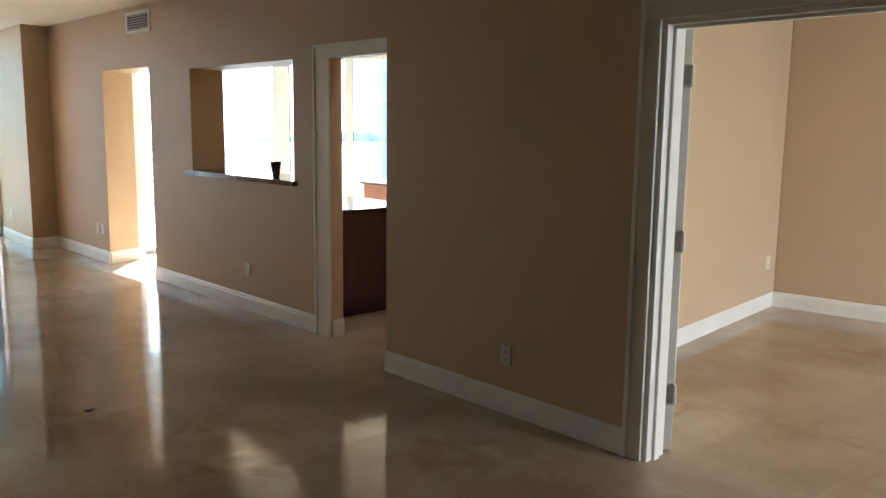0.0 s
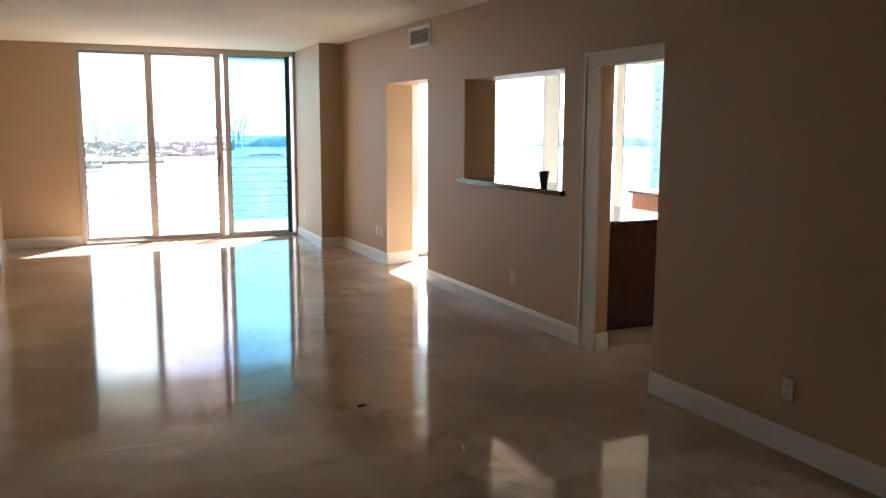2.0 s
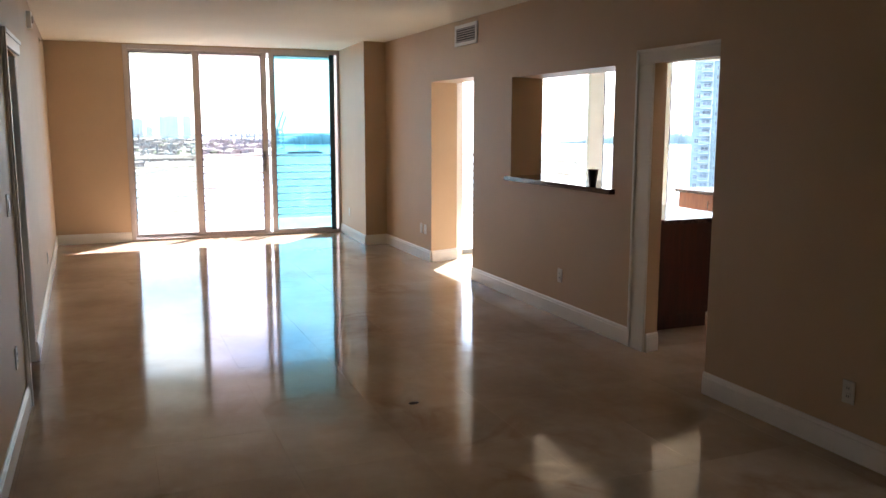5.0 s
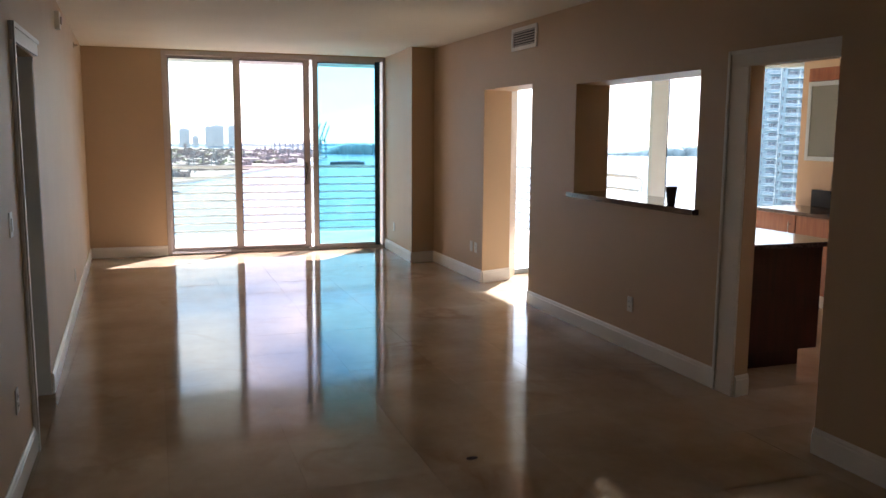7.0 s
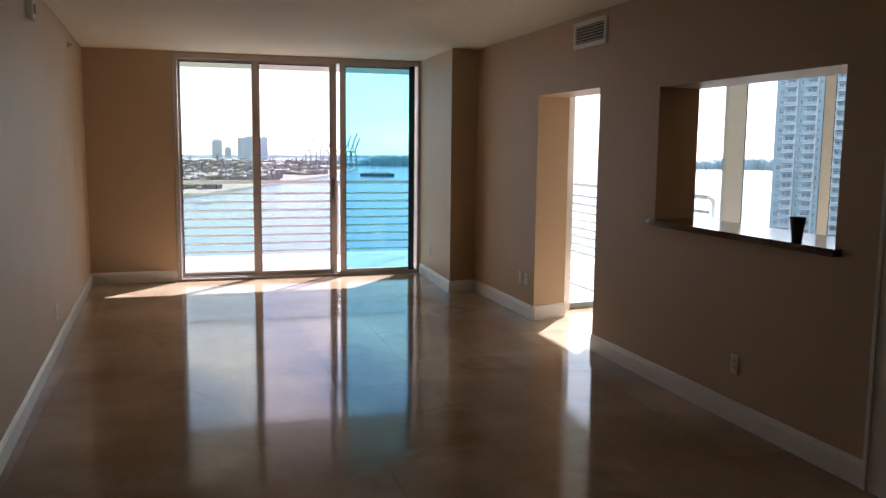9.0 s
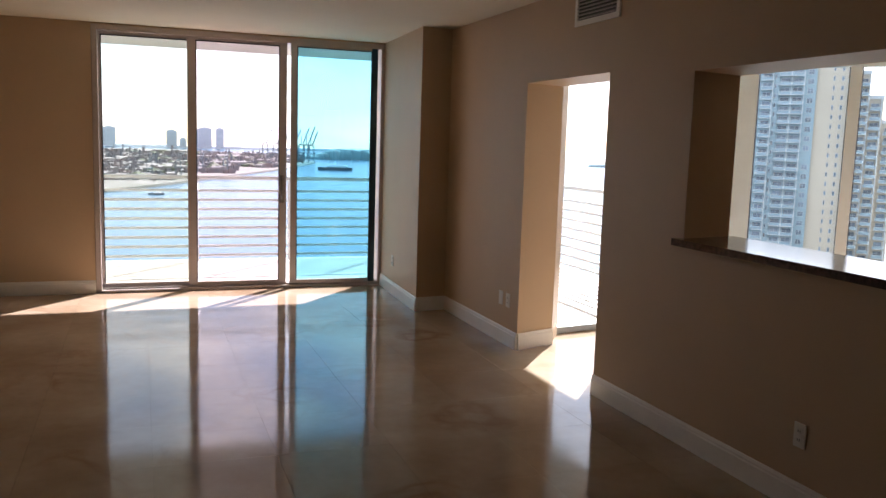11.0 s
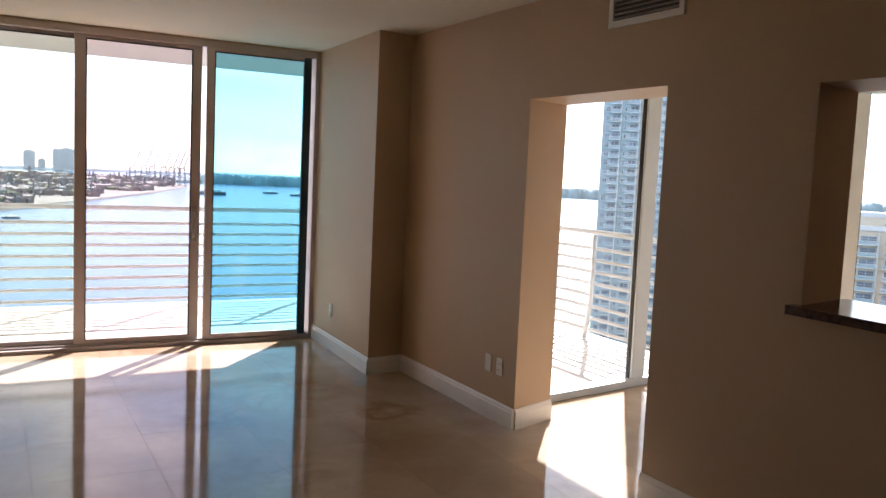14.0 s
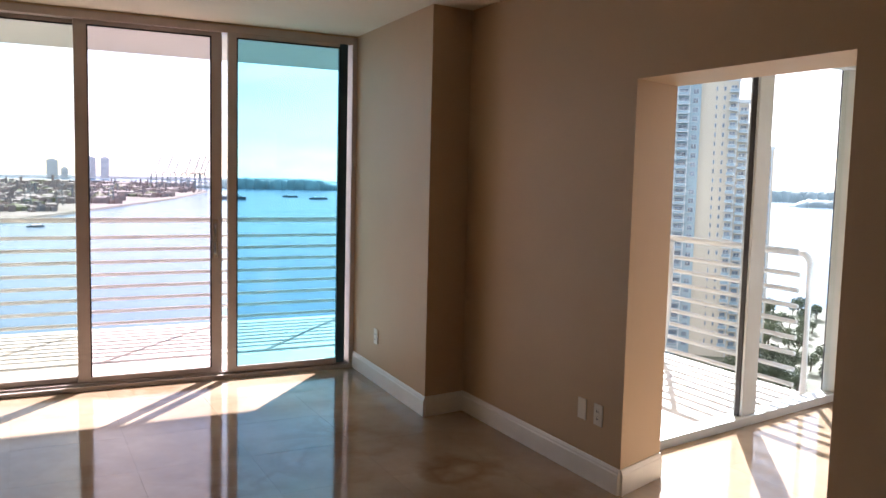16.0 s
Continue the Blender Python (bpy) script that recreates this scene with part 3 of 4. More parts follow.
# ---- wall fittings ----
def outlet(at, yaw, label="white duplex wall outlet", wide=0.072, sockets=2):
    t = thing("wall_outlet", (0, 0, 0), label, "outlet", "wall outlets")
    part("cover_plate", box(-wide / 2, wide / 2, -0.007, 0, -0.058, 0.058, 0.003), M_PLATE, t)
    for s in range(sockets):
        z = 0.02 if s == 0 else -0.02
        o = part("socket", box(-0.017, 0.017, -0.010, -0.006, z - 0.014, z + 0.014, 0.002), M_PLATE, t)
        for dx in (-0.006, 0.006):
            part("slot", box(dx - 0.0018, dx + 0.0018, -0.0105, -0.0098, z - 0.006, z + 0.006), M_SLOT, o)
    t.matrix_basis = pose(*at, 0, 0, yaw)
    return t


outlet((-5.28, RY, 0.355), 0)
outlet((-8.62, RY, 0.37), 0, "blank white wall plate beside an outlet", sockets=0)
outlet((-8.48, RY, 0.37), 0)
outlet((-10.87, 3.307, 0.36), -2.6)
outlet((-2.12, 3.37, 0.33), 0, "white wall outlet low on the shaded wall")
outlet((-3.99, -0.44, 0.41), 180)
outlet((-8.12, -0.53, 0.32), 180)
outlet((-2.41, 7.05, 0.42), 84)


def switch(at, yaw):
    t = thing("light_switch", (0, 0, 0), "white light switch beside the side doorway", "switch")
    part("cover_plate", box(-0.036, 0.036, -0.007, 0, -0.058, 0.058, 0.003), M_PLATE, t)
    part("rocker", box(-0.015, 0.015, -0.012, -0.006, -0.032, 0.032, 0.003), M_PLATE, t)
    t.matrix_basis = pose(*at, 0, 0, yaw)


switch((-4.13, -0.44, 1.20), 180)


def vent(x0, x1, z0, z1):
    t = thing("air_vent", ((x0 + x1) / 2, RY, z0), "white louvred air vent high on the tan wall", "vent")
    y = RY - 0.014
    part("backing", box(x0 + 0.03, x1 - 0.03, RY - 0.004, RY - 0.001, z0 + 0.03, z1 - 0.03), M_SLOT, t)
    bm = bmesh.new()
    bx(bm, x0, x1, y, RY, z0, z0 + 0.035)
    bx(bm, x0, x1, y, RY, z1 - 0.035, z1)
    bx(bm, x0, x0 + 0.035, y, RY, z0 + 0.035, z1 - 0.035)
    bx(bm, x1 - 0.035, x1, y, RY, z0 + 0.035, z1 - 0.035)
    part("frame", bm, M_TRIM, t)
    n = 6
    for k in range(n):
        z = z0 + 0.035 + (z1 - z0 - 0.07) * (k + 0.5) / n
        bm = box(x0 + 0.035, x1 - 0.035, -0.010, 0.010, -0.0015, 0.0015)
        bmesh.ops.transform(bm, matrix=Matrix.Translation((0, RY - 0.010, z)) @ Matrix.Rotation(radians(40), 4, "X"), verts=bm.verts)
        part("slat", bm, M_ALU, t)


vent(-7.57, -7.01, 2.438, 2.65)


def alarm(at):
    t = thing("alarm_sounder", at, "small white alarm box high on the long wall", "alarm")
    x, y, z = at
    part("housing", box(x - 0.05, x + 0.05, y, y + 0.045, z - 0.07, z + 0.07, 0.006), M_PLATE, t)
    part("lens", box(x - 0.02, x + 0.02, y + 0.045, y + 0.06, z - 0.03, z + 0.03, 0.004), M_ALU, t)


alarm((-7.38, -0.516, 2.51))


def sprinkler(at):
    t = thing("sprinkler", at, "small side-wall sprinkler near the ceiling", "sprinkler")
    x, y, z = at
    part("rosette", tube(bmesh.new(), [(x, y, z), (x, y + 0.008, z)], 0.03, 16), M_CHROME, t)
    part("nozzle", tube(bmesh.new(), [(x, y + 0.008, z), (x, y + 0.04, z)], 0.01, 10), M_CHROME, t)


sprinkler((-9.9, -0.578, 2.56))

# a chip of debris on the floor
bm = bmesh.new()
bmesh.ops.create_icosphere(bm, subdivisions=2, radius=1)
for v in bm.verts:
    v.co *= 1 + 0.3 * noise.noise(v.co * 1.7)
bmesh.ops.transform(bm, matrix=Matrix.Translation((-3.64, 1.65, 0.006)) @ Matrix.Diagonal((0.014, 0.03, 0.007, 1)), verts=bm.verts)
tagged(mesh_ob("debris", bm, M_DEBRIS), "small dark chip of debris on the marble floor", "debris")

# ---- kitchen furniture ----
def bar_handle(t, x, y, z0, z1):
    bm = tube(bmesh.new(), [(x, y - 0.03, z0), (x, y - 0.03, z1)], 0.006, 8)
    tube(bm, [(x, y, z0 + 0.03), (x, y - 0.03, z0 + 0.03)], 0.005, 8)
    tube(bm, [(x, y, z1 - 0.03), (x, y - 0.03, z1 - 0.03)], 0.005, 8)
    part("handle", bm, M_CHROME, t, "slim steel bar handle")


t = thing("base_cabinet", (-5.4, 4.28, 0), "dark cherry base cabinets with plain end panel under the hatch", "cabinet")
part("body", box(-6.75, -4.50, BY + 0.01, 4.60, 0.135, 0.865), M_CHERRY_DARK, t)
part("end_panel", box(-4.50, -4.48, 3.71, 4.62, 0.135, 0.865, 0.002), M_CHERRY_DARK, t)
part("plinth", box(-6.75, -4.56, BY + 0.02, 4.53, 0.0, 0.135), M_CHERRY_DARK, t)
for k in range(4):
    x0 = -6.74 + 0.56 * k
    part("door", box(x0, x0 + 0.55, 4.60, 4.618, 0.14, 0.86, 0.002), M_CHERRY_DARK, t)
tagged(mesh_ob("worktop", box(-6.80, -4.44, BY + 0.035, 4.76, 0.866, 0.90, 0.004), M_GRANITE), "dark polished granite worktop behind the hatch", "worktop")

for x0, x1 in ((-7.02, -6.42), (-6.41, -5.81), (-5.80, -5.20), (-5.19, -4.59), (-4.58, -3.98)):
    t = thing("base_cabinet", ((x0 + x1) / 2, 6.43, 0), "cherry wood base cabinet with slim steel bar handles", "cabinet", "kitchen base cabinets")
    part("body", box(x0, x1, 6.16, 6.745, 0.12, 0.865), M_CHERRY, t)
    part("door", box(x0 + 0.003, x1 - 0.003, 6.14, 6.16, 0.125, 0.86, 0.002), M_CHERRY, t)
    part("plinth", box(x0, x1, 6.19, 6.74, 0, 0.12), M_TRIM, t, "white plinth")
    bar_handle(t, x1 - 0.06, 6.14, 0.45, 0.80)
tagged(mesh_ob("worktop", box(-7.06, -3.96, 6.11, 6.748, 0.866, 0.90, 0.004), M_GRANITE), "dark polished granite worktop along the kitchen wall", "worktop")
tagged(mesh_ob("backsplash", box(-6.85, -3.96, 6.72, 6.748, 0.901, 1.08, 0.004), M_BLACK), "low black stone upstand above the worktop", "backsplash")
for x0, x1 in ((-6.64, -6.04), (-6.03, -5.43), (-5.42, -4.82)):
    t = thing("wall_cabinet", ((x0 + x1) / 2, 6.6, 1.39), "wall cabinet with frosted glass door in an aluminium frame", "cabinet", "kitchen wall cabinets")
    part("body", box(x0, x1, 6.42, 6.749, 1.39, 2.17), M_CHERRY, t)
    d = part("door", box(x0 + 0.045, x1 - 0.045, 6.404, 6.416, 1.435, 2.125), M_FROST, t, "frosted glass pane")
    for a in ((x0 + 0.002, x0 + 0.045, 1.392, 2.168), (x1 - 0.045, x1 - 0.002, 1.392, 2.168), (x0 + 0.045, x1 - 0.045, 1.392, 1.435), (x0 + 0.045, x1 - 0.045, 2.125, 2.168)):
        part("door_frame", box(a[0], a[1], 6.398, 6.42, a[2], a[3], 0.002), M_ALU_WHITE, d)
    bar_handle(t, x1 - 0.025, 6.398, 1.5, 1.85)
tagged(mesh_ob("cornice_panel", box(-6.64, -4.82, 6.40, 6.748, 2.172, 2.30, 0.003), M_CHERRY), "cherry wood fascia panel above the wall cabinets", "fascia")

# ---- bay, port and towers ----
SEA = -60.0
bm = bmesh.new()
bmesh.ops.create_circle(bm, cap_ends=True, radius=4900, segments=96, matrix=Matrix.Translation((0, 0, SEA)))
structure("water", bm, M_WATER, "blue bay water that reaches the horizon", "water")


def polar(deg, dist, z=0.0):
    return Vector((-3 + dist * math.cos(radians(deg)), 0.8 + dist * math.sin(radians(deg)), z))


def coast(name, pts, z, material, label):
    bm = bmesh.new()
    prism(bm, [polar(a, d)[:2] for a, d in pts], SEA - 1, z)
    return structure(name, bm, material, label, "land")


coast("ground_port", [(168.6, 2180), (170.9, 1640), (174, 1340), (178, 1080), (182, 930), (190, 860), (200, 860), (204, 3000), (190, 3600), (178, 3600), (171, 3100)], SEA + 3, M_LAND, "flat port island with yards and quays")
coast("ground_far_city", [(165, 4600), (176, 4300), (190, 4200), (205, 4200), (205, 4850), (165, 4850)], SEA + 12, M_HAZED_SHORE, "low distant shore on the horizon")

rnd = random.Random(4)


def port_blocks(count, width, depth, heights, name, material, label, roof=False):
    """Many low blocks set out along the quays of the port island."""
    verts, faces = [], []
    for k in range(count):
        a, d = rnd.uniform(169.5, 203), 950 + 2100 * rnd.random() ** 1.3
        edge = 2000 if a < 171 else 1640 if a < 174 else 1340 if a < 178 else 1100
        if d < edge + 25:
            continue
        p = polar(a, d)
        w, l, h = rnd.uniform(*width), rnd.uniform(*depth), rnd.choice(heights)
        turn = rnd.choice((0.3, 1.87)) + rnd.uniform(-0.05, 0.05)
        u, v = Vector((math.cos(turn), math.sin(turn), 0)) * w / 2, Vector((-math.sin(turn), math.cos(turn), 0)) * l / 2
        z0, z1, n = Vector((0, 0, SEA + 2.5)), Vector((0, 0, SEA + 3 + h)), len(verts)
        base = Vector((p.x, p.y, 0))
        verts += [base + q + z for z in (z0, z1) for q in (-u - v, u - v, u + v, v - u)]
        faces += [(n, n + 1, n + 5, n + 4), (n + 1, n + 2, n + 6, n + 5), (n + 2, n + 3, n + 7, n + 6), (n + 3, n, n + 4, n + 7)]
        if roof:
            ridge = Vector((0, 0, min(w, l) * 0.12))
            verts += [base - u + z1 + ridge, base + u + z1 + ridge]
            faces += [(n + 4, n + 5, n + 9, n + 8), (n + 6, n + 7, n + 8, n + 9), (n + 5, n + 6, n + 9), (n + 7, n + 4, n + 8)]
        else:
            faces.append((n + 4, n + 5, n + 6, n + 7))
    me = bpy.data.meshes.new(name)
    me.from_pydata(verts, [], faces)
    me.materials.append(material)
    return tagged(new(name, me), label, "port", kind="stuff")


port_blocks(900, (9, 36), (6, 18), (4, 5, 6, 8), "port_sheds", M_SHED, "pale warehouses and sheds on the port island", True)
port_blocks(4600, (5, 20), (3, 8), (2.6, 5.2, 7.8), "container_stacks", M_SHED_B, "stacks of shipping containers on the port island")
port_blocks(330, (1.2, 4), (1.2, 4), (7, 11, 16, 24), "port_masts", M_SHED_B, "pale silos, masts and tall plant on the port island")
port_trees = bmesh.new()
for k in range(160):
    a, d = rnd.uniform(171, 203), 1150 + 1700 * rnd.random()
    if d < (1700 if a < 174 else 1400 if a < 178 else 1150):
        continue
    s0 = bmesh.ops.create_icosphere(port_trees, subdivisions=1, radius=1)
    bmesh.ops.transform(port_trees, matrix=Matrix.Translation(polar(a, d, SEA + 4)) @ Matrix.Diagonal((rnd.uniform(6, 22), rnd.uniform(6, 22), rnd.uniform(5, 11), 1)), verts=s0["verts"])
for v in port_trees.verts:
    v.co += Vector((0, 0, 2.5 * noise.noise(v.co * 0.12)))
tagged(mesh_ob("port_trees", port_trees, M_LEAF), "dark clumps of trees between the port sheds", "woods", kind="stuff")


def woods(name, a0, a1, dist, high, label, seed, count=1000):
    """A long low belt of many overlapping tree crowns."""
    r = random.Random(seed)
    ball = bmesh.new()
    bmesh.ops.create_icosphere(ball, subdivisions=2, radius=1)
    unit = [v.co.copy() for v in ball.verts]
    tris = [tuple(v.index for v in f.verts) for f in ball.faces]
    ball.free()
    verts, faces = [], []
    for k in range(count):
        a = a0 + (a1 - a0) * (k + r.random()) / count
        fade = min(1, 4 * min((a - a0) / (a1 - a0), (a1 - a) / (a1 - a0)) + 0.25)
        p = polar(a, dist + r.uniform(-60, 60), SEA)
        sx, sy, sz = r.uniform(10, 30), r.uniform(10, 30), high * fade * r.uniform(0.78, 1.02)
        n = len(verts)
        for q in unit:
            c = p + Vector((q.x * sx, q.y * sy, q.z * sz))
            verts.append(c + Vector((0, 0, 3.0 * noise.noise(c * 0.07))))
        faces += [(n + i, n + j, n + l) for i, j, l in tris]
    me = bpy.data.meshes.new(name)
    me.from_pydata(verts, [], faces)
    me.materials.append(M_HAZED_WOODS)
    me.polygons.foreach_set("use_smooth", [True] * len(faces))
    return tagged(new(name, me), label, "woods", kind="stuff")


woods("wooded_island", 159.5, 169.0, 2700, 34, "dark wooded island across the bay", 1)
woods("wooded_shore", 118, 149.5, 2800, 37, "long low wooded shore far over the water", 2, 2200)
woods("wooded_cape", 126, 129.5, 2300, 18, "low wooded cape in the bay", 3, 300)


def tower_block(deg, dist, w, d, top, label, floors):
    p = polar(deg, dist)
    t = thing("apartment_tower", (p.x, p.y, SEA + 3), label, "building")
    m = Matrix.Translation((p.x, p.y, 0)) @ Matrix.Rotation(radians(deg), 4, "Z")
    bm = box(-d / 2, d / 2, -w / 2, w / 2, SEA + 2, top)
    bx(bm, -d / 4, d / 4, -w / 4, w / 4, top, top + 6)
    bmesh.ops.transform(bm, matrix=m, verts=bm.verts)
    part("wall", bm, M_HAZED_CONCRETE, t)
    for k in range(floors):
        z = SEA + 8 + (top - SEA - 10) * k / floors
        bm = box(-d / 2 - 0.6, -d / 2 + 0.1, -w * 0.44, w * 0.44, z, z + (top - SEA) / floors * 0.45)
        bmesh.ops.transform(bm, matrix=m, verts=bm.verts)
        part("window", bm, M_HAZED_GLASS, t)


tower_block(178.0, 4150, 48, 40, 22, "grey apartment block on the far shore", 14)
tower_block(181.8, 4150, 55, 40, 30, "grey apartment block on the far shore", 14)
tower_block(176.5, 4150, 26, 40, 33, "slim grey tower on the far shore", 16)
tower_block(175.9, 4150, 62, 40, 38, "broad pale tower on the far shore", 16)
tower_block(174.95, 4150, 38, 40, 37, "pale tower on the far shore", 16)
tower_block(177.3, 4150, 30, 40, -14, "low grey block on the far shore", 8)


def crane(deg, dist, up, k=1.0):
    """A quay crane; k scales the whole of it."""
    p = polar(deg, dist, SEA + 3)
    t = thing("quay_crane", p, "blue-grey quay crane with its boom raised", "crane", "quay cranes")
    x, y, z = p
    legs = bmesh.new()
    for dx in (-9, 9):
        for dy in (-8, 8):
            tube(legs, [(x + dx * k, y + dy * k, z), (x + dx * 0.8 * k, y + dy * 0.8 * k, z + 42 * k)], 1.0 * k, 6)
    bx(legs, x - 11 * k, x + 11 * k, y - 9 * k, y + 9 * k, z + 22 * k, z + 24 * k)
    part("gantry", legs, M_STEEL_BLUE, t)
    part("girder", box(x - 22 * k, x + 22 * k, y - 2.5 * k, y + 2.5 * k, z + 42 * k, z + 45 * k), M_STEEL_BLUE, t)
    part("boom", tube(bmesh.new(), [(x, y + 4 * k, z + 44 * k), (x - 4 * k, y + (4 + up * 0.4) * k, z + (44 + up) * k)], 1.5 * k, 6), M_STEEL_BLUE, t)
    part("mast", tube(bmesh.new(), [(x, y, z + 45 * k), (x, y, z + 64 * k)], 1.0 * k, 6), M_STEEL_BLUE, t)
    part("stay", tube(bmesh.new(), [(x, y, z + 63 * k), (x - 3 * k, y + (4 + up * 0.3) * k, z + (44 + up * 0.75) * k)], 0.4 * k, 5), M_STEEL_BLUE, t)


for k, a in enumerate((168.95, 169.25, 169.6, 170.1, 170.8, 171.3, 172.0)):
    crane(a, 2120 + 60 * k, 34 + (k * 13) % 17)
for a, dd in ((174.6, 1420), (176.2, 1400), (177.6, 1290), (179.4, 1220)):
    crane(a, dd, 20, 0.5)


def boat(deg, dist, length, label, deck=True, turn=0.0):
    p = polar(deg, dist, SEA)
    t = thing("boat", (0, 0, 0), label, "boat")
    w = length * 0.16
    hull = bmesh.new()
    prism(hull, [(-length / 2, -w / 2), (length * 0.32, -w / 2), (length / 2, 0), (length * 0.32, w / 2), (-length / 2, w / 2)], 0.0, length * 0.09)
    part("hull", hull, M_BOAT, t)
    if deck:
        part("cabin", box(-length * 0.35, length * 0.2, -w * 0.4, w * 0.4, length * 0.09, length * 0.15), M_BOAT_W, t, "white cabin")
    part("mast", tube(bmesh.new(), [(0, 0, length * 0.09), (0, 0, length * 0.3)], length * 0.008, 6), M_BOAT_W, t)
    t.matrix_basis = pose(*p, 0, 0, deg + 90 + turn)


boat(167.3, 1700, 70, "long dark ferry on the bay")
boat(163.2, 1900, 34, "dark working boat on the bay")
boat(161.3, 1800, 40, "dark tug and barge on the bay", turn=20)
boat(158.9, 1750, 26, "small boat with a mast on the bay", turn=40)
boat(179.0, 900, 16, "small white motor boat near the port", turn=10)

# the near apartment towers over the water
def near_tower(deg, dist, wings, label, pitch=3.0, low=-57.0):
    """Wings hold (left, right, front, top, columns); a column is (centre, width, kind)."""
    p = polar(deg, dist)
    t = thing("apartment_tower", (p.x, p.y, SEA), label, "building")
    m = Matrix.Translation((p.x, p.y, 0)) @ Matrix.Rotation(radians(deg) + math.pi, 4, "Z")
    shared, built, rest = {}, [], bmesh.new()

    def put(name, bm, material, lab="", parent=None):
        bmesh.ops.transform(bm, matrix=m, verts=bm.verts)
        return part(name, bm, material, parent or t, lab)

    def window(v, x, z, w, h):
        """A dark pane sunk in a white frame with its mullions."""
        key = (w, h)
        if len(built) >= 290:
            bx(rest, x - 0.1, x + 0.06, v - w / 2, v + w / 2, z - h / 2, z + h / 2)
            return
        built.append(key)
        if key not in shared:
            b = box(-0.10, 0.03, -w / 2, w / 2, -h / 2, h / 2)
            glass_faces = len(b.faces)
            f = 0.09
            bx(b, -0.02, 0.10, -w / 2 - f, -w / 2, -h / 2 - f, h / 2 + f)
            bx(b, -0.02, 0.10, w / 2, w / 2 + f, -h / 2 - f, h / 2 + f)
            bx(b, -0.02, 0.14, -w / 2, w / 2, -h / 2 - f, -h / 2)
            bx(b, -0.02, 0.10, -w / 2, w / 2, h / 2, h / 2 + f)
            if w > 0.8:
                bx(b, -0.02, 0.08, -0.05, 0.05, -h / 2, h / 2)
                bx(b, -0.02, 0.08, -w / 2, w / 2, h * 0.12, h * 0.12 + 0.07)
            me = bpy.data.meshes.new("window")
            b.to_mesh(me)
            b.free()
            me.materials.append(M_TOWER_GLASS_HAZED)
            me.materials.append(M_TOWER_WHITE)
            for i, poly in enumerate(me.polygons):
                poly.material_index = 0 if i < glass_faces else 1
            shared[key] = me
        ob = new("window", shared[key])
        ob.parent = t
        ob.matrix_parent_inverse = t.matrix_basis.inverted()
        ob.matrix_basis = m @ Matrix.Translation((x, v, z))

    floors = []
    for y0, y1, depth, top, cols in wings:
        put("wall", box(-12, depth, y0, y1, SEA, top), M_TOWER_BLUE if y1 <= -3 and deg > 130 else M_TOWER)
        put("parapet", box(-11, depth + 0.3, y0 - 0.2, y1 + 0.2, top, top + 1.2), M_TOWER_WHITE)
        storeys = int((top - 2 - low) / pitch)
        for v, w, kind in cols:
            slabs, fronts = bmesh.new(), bmesh.new()
            for k in range(storeys):
                z = top - 2.4 - pitch * k
                if kind == "plain" and k == 10:
                    continue
                floors.append((z, v, depth, w, {"slit": 1.3, "plain": 1.45}.get(kind, 1.9)))
                if kind == "balcony":
                    bx(slabs, depth, depth + 1.5, v - w / 2 - 0.45, v + w / 2 + 0.45, z - 1.35, z - 1.13)
                    bx(slabs, depth + 1.42, depth + 1.50, v - w / 2 - 0.45, v + w / 2 + 0.45, z - 0.28, z - 0.16)
                    for e in (-1, 1):
                        bx(slabs, depth + 1.40, depth + 1.50, v + e * (w / 2 + 0.4) - 0.05, v + e * (w / 2 + 0.4) + 0.05, z - 1.13, z - 0.28)
                    bx(fronts, depth + 1.44, depth + 1.47, v - w / 2 - 0.35, v + w / 2 + 0.35, z - 1.08, z - 0.30)
            if kind == "balcony":
                bx(slabs, depth, depth + 1.2, v + w / 2 + 0.45, v + w / 2 + 0.75, low, top)
                stack = put("balcony", slabs, M_TOWER_WHITE, "stack of white balconies")
                put("balcony_front", fronts, M_TOWER_RAIL, "pale blue glass balcony fronts", stack)
            else:
                slabs.free()
                fronts.free()
    for z, v, depth, w, h in sorted(floors, reverse=True):
        window(v, depth, z, w, h)
    if rest.verts:
        put("windows", rest, M_TOWER_GLASS_HAZED)["kind"] = "stuff"
    else:
        rest.free()
    return t


near_tower(135.35, 290, [
    (-28.0, -14.0, 2.0, 31.5, [(-26.3, 1.3, "plain"), (-23.6, 2.4, "balcony"), (-20.4, 0.6, "slit"), (-17.6, 2.4, "balcony"), (-15.0, 0.5, "slit")]),
    (-14.0, -3.0, 1.0, 33.0, [(-12.2, 2.6, "balcony"), (-8.5, 2.6, "balcony"), (-4.7, 1.6, "plain")]),
    (-3.0, 9.0, 0.0, 34.0, [(1.9, 0.45, "slit"), (4.4, 0.6, "slit"), (7.2, 1.7, "balcony")]),
    (9.0, 12.2, -2.0, 27.0, [(10.6, 1.8, "balcony")]),
    (12.2, 16.5, -4.0, 19.5, [(14.2, 2.2, "balcony")]),
    (16.5, 21.0, -6.0, 12.0, [(18.6, 2.2, "balcony")])], "cream stucco apartment tower with white balconies and stepped top")
near_tower(121.3, 240, [
    (-22.0, 16.0, 0.0, -8.0, [(-18, 3.6, "balcony"), (-12, 3.6, "balcony"), (-6, 3.6, "balcony"), (0, 3.6, "balcony"), (6, 3.6, "balcony"), (12, 3.6, "balcony")]),
    (-16.0, 0.0, -3.0, -4.5, [(-8, 1.4, "plain")])], "lower concrete apartment building with balconies by the water", low=-56.0)

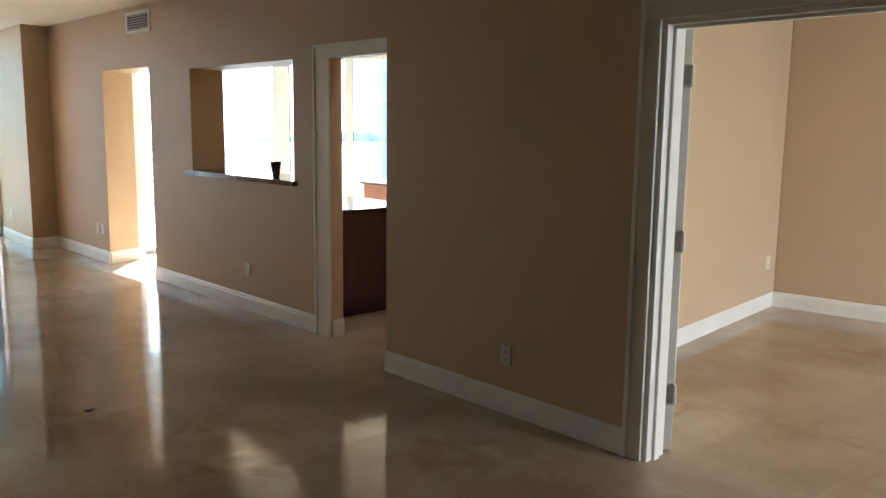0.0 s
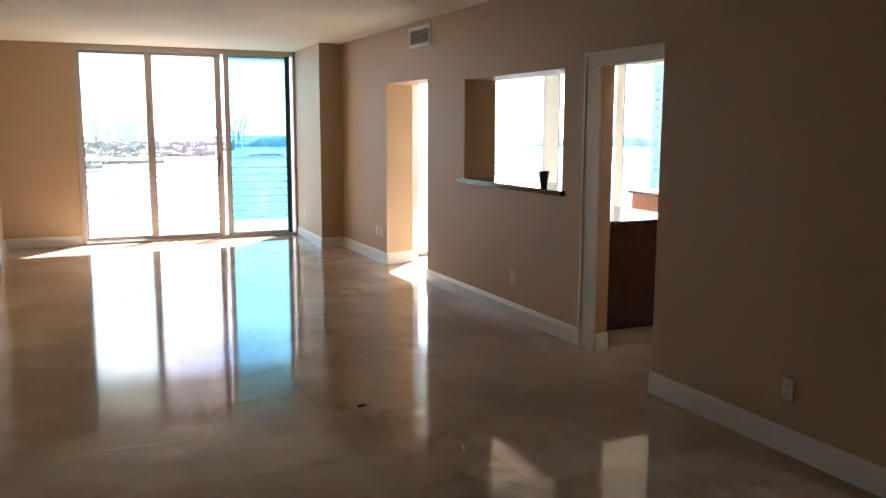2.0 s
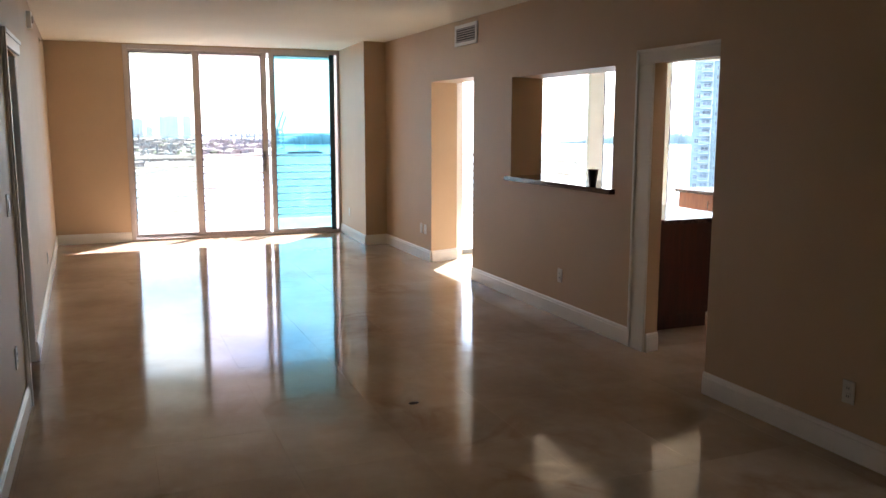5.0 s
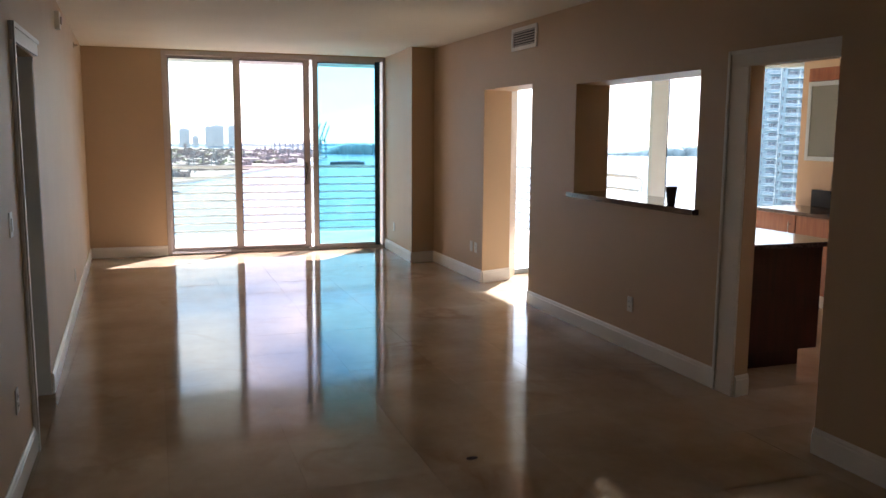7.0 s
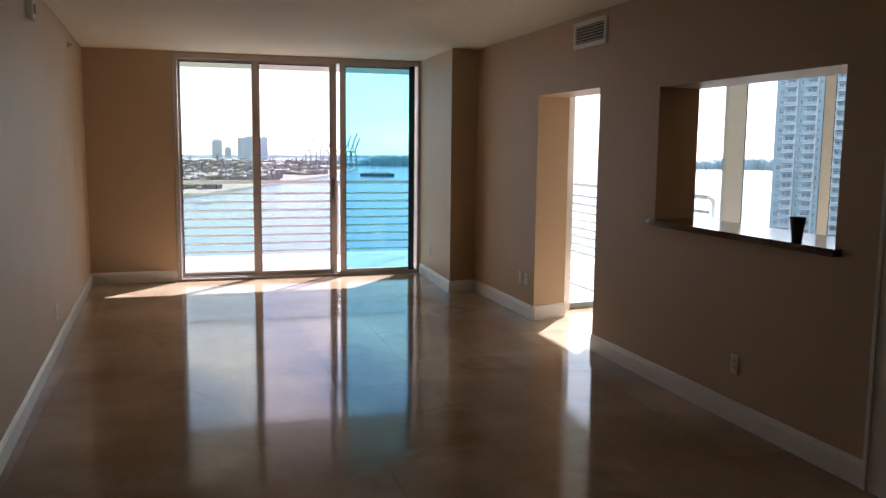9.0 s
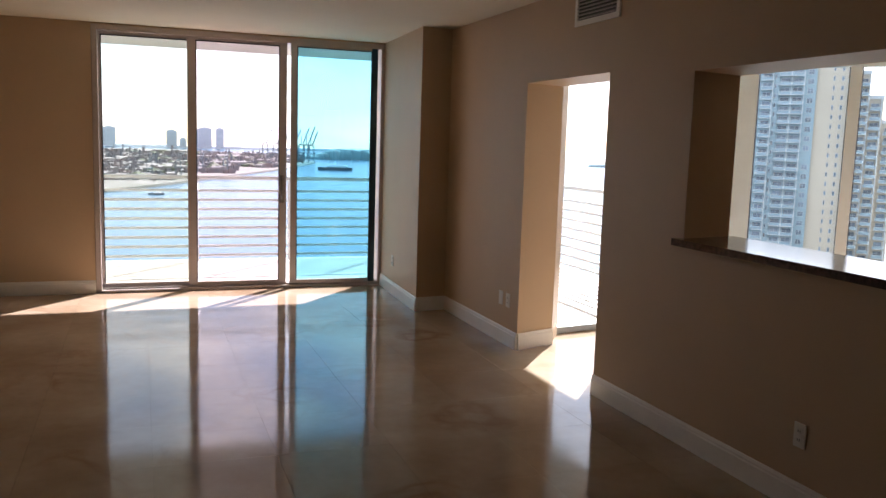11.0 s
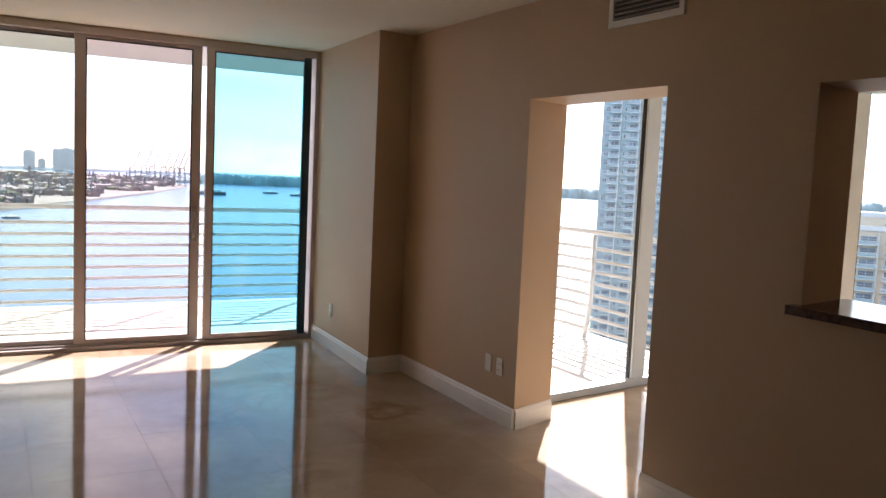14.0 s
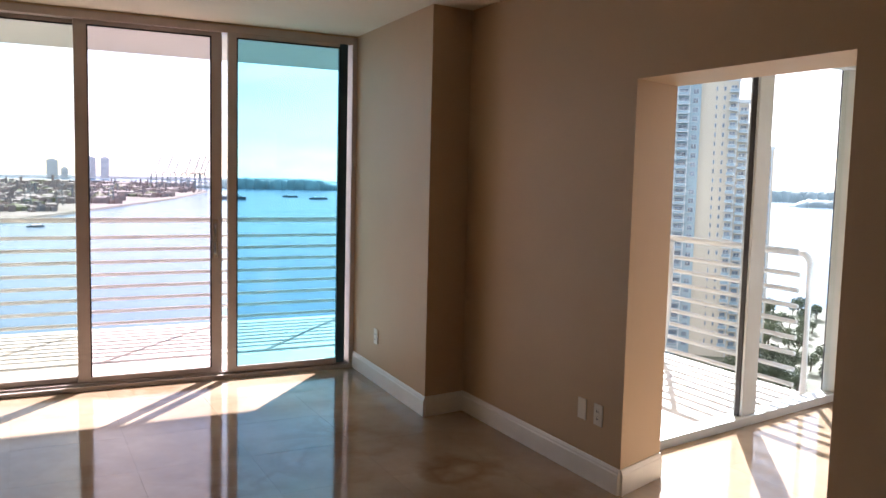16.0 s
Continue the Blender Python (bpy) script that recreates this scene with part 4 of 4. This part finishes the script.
# shore below with trees
bm = bmesh.new()
prism(bm, [polar(a, d)[:2] for a, d in ((104, 420), (117, 420), (127, 430), (143, 360), (160, 120), (230, 60), (300, 60), (40, 60), (60, 420))], SEA - 1, SEA + 2.5)
structure("ground", bm, mat("shore_ground", (0.16, 0.15, 0.11), 0.9, vary=0.5, scale=0.05, fine=0.6, second=(0.07, 0.09, 0.05)), "planted shore at the foot of the towers", "ground")


def tree(at, h, seed):
    r = random.Random(seed)
    t = thing("tree", at, "dark green leafy shore tree", "tree", "shore trees")
    x, y, z = at
    part("trunk", tube(bmesh.new(), [(x, y, z), (x + 0.2, y, z + h * 0.3), (x + 0.1, y + 0.2, z + h * 0.6)], 0.25, 7), M_BARK, t)
    bm = bmesh.new()
    for k in range(480):
        d = Vector((r.gauss(0, 1), r.gauss(0, 1), r.gauss(0, 0.7)))
        c = Vector((x, y, z + h * 0.68)) + d.normalized() * h * 0.36 * r.random() ** 0.4
        n = Vector((r.gauss(0, 1), r.gauss(0, 1), r.gauss(0, 1))).normalized()
        u = n.orthogonal().normalized() * h * 0.04
        w = n.cross(u)
        q = [bm.verts.new(c + a) for a in (u, w, -u, -w)]
        bm.faces.new(q)
    part("crown", bm, M_LEAF, t)


rt = random.Random(9)
for k in range(90):
    p = polar(rt.uniform(125, 133.5), rt.uniform(245, 415), SEA + 2.4)
    tree(p, rt.uniform(5, 9.5), k)

# ---- marble floor ----
structure("floor", prism(bmesh.new(), [(WX, -2.0), (4.15, -2.0), (4.15, 8.1), (-2.6, 8.1), (-2.6, 7.75), (-7.6, 7.75), (-9.22, 6.3), (-8.75, 3.9), (WX, 3.9)], -0.25, -0.0035), M_GROUT, "polished cream marble tile floor with fine joints", "floor")
floor_ob = bpy.data.objects["floor"]
TS, X0, Y0 = 0.607, -11.43, -1.62
tile_me = bpy.data.meshes.new("tile")
b = box(-TS / 2 + 0.0005, TS / 2 - 0.0005, -TS / 2 + 0.0005, TS / 2 - 0.0005, -0.0035, 0.0)
b.to_mesh(tile_me)
b.free()
tile_me.materials.append(M_TILE)
rest = bmesh.new()
rt = random.Random(2)
count = 0
for i in range(27):
    for j in range(17):
        cx, cy = X0 + TS * (i + 0.5), Y0 + TS * (j + 0.5)
        hidden = (cy < -0.9 and not -5.9 < cx < -4.0) or (cy > 4.0 and cx < -9.0) or (cy > 7.9) or (cy > 6.95 and -7.4 < cx < -2.8) or (cx < -8.9 and cy > 3.6) or (cx < -8.0 and cy > 6.9)
        if hidden:
            continue
        near = cx < 0.6 and cy < 4.2 and count < 290
        if near:
            ob = new("tile", tile_me)
            ob.parent = floor_ob
            ob.matrix_basis = pose(cx, cy, rt.uniform(-0.0002, 0.0002), rt.uniform(-0.02, 0.02), rt.uniform(-0.02, 0.02), 0)
            count += 1
        else:
            bx(rest, cx - TS / 2 + 0.0005, cx + TS / 2 - 0.0005, cy - TS / 2 + 0.0005, cy + TS / 2 - 0.0005, -0.0035, 0.0)
rest_ob = mesh_ob("tiles", rest, M_TILE)
rest_ob.parent = floor_ob
rest_ob["kind"] = "stuff"

# joints that have opened between tiles
for x0, x1, y in ((-5.2, -3.95, Y0 + 4 * TS), (-4.4, -2.9, Y0 + 3 * TS), (-9.0, -7.1, Y0 + 5 * TS), (-9.4, -7.1, Y0 + 4 * TS)):
    ob = mesh_ob("open_joint", box(x0, x1, y - 0.0010, y + 0.0010, 0.0002, 0.0005), M_GROUT)
    ob.parent = floor_ob
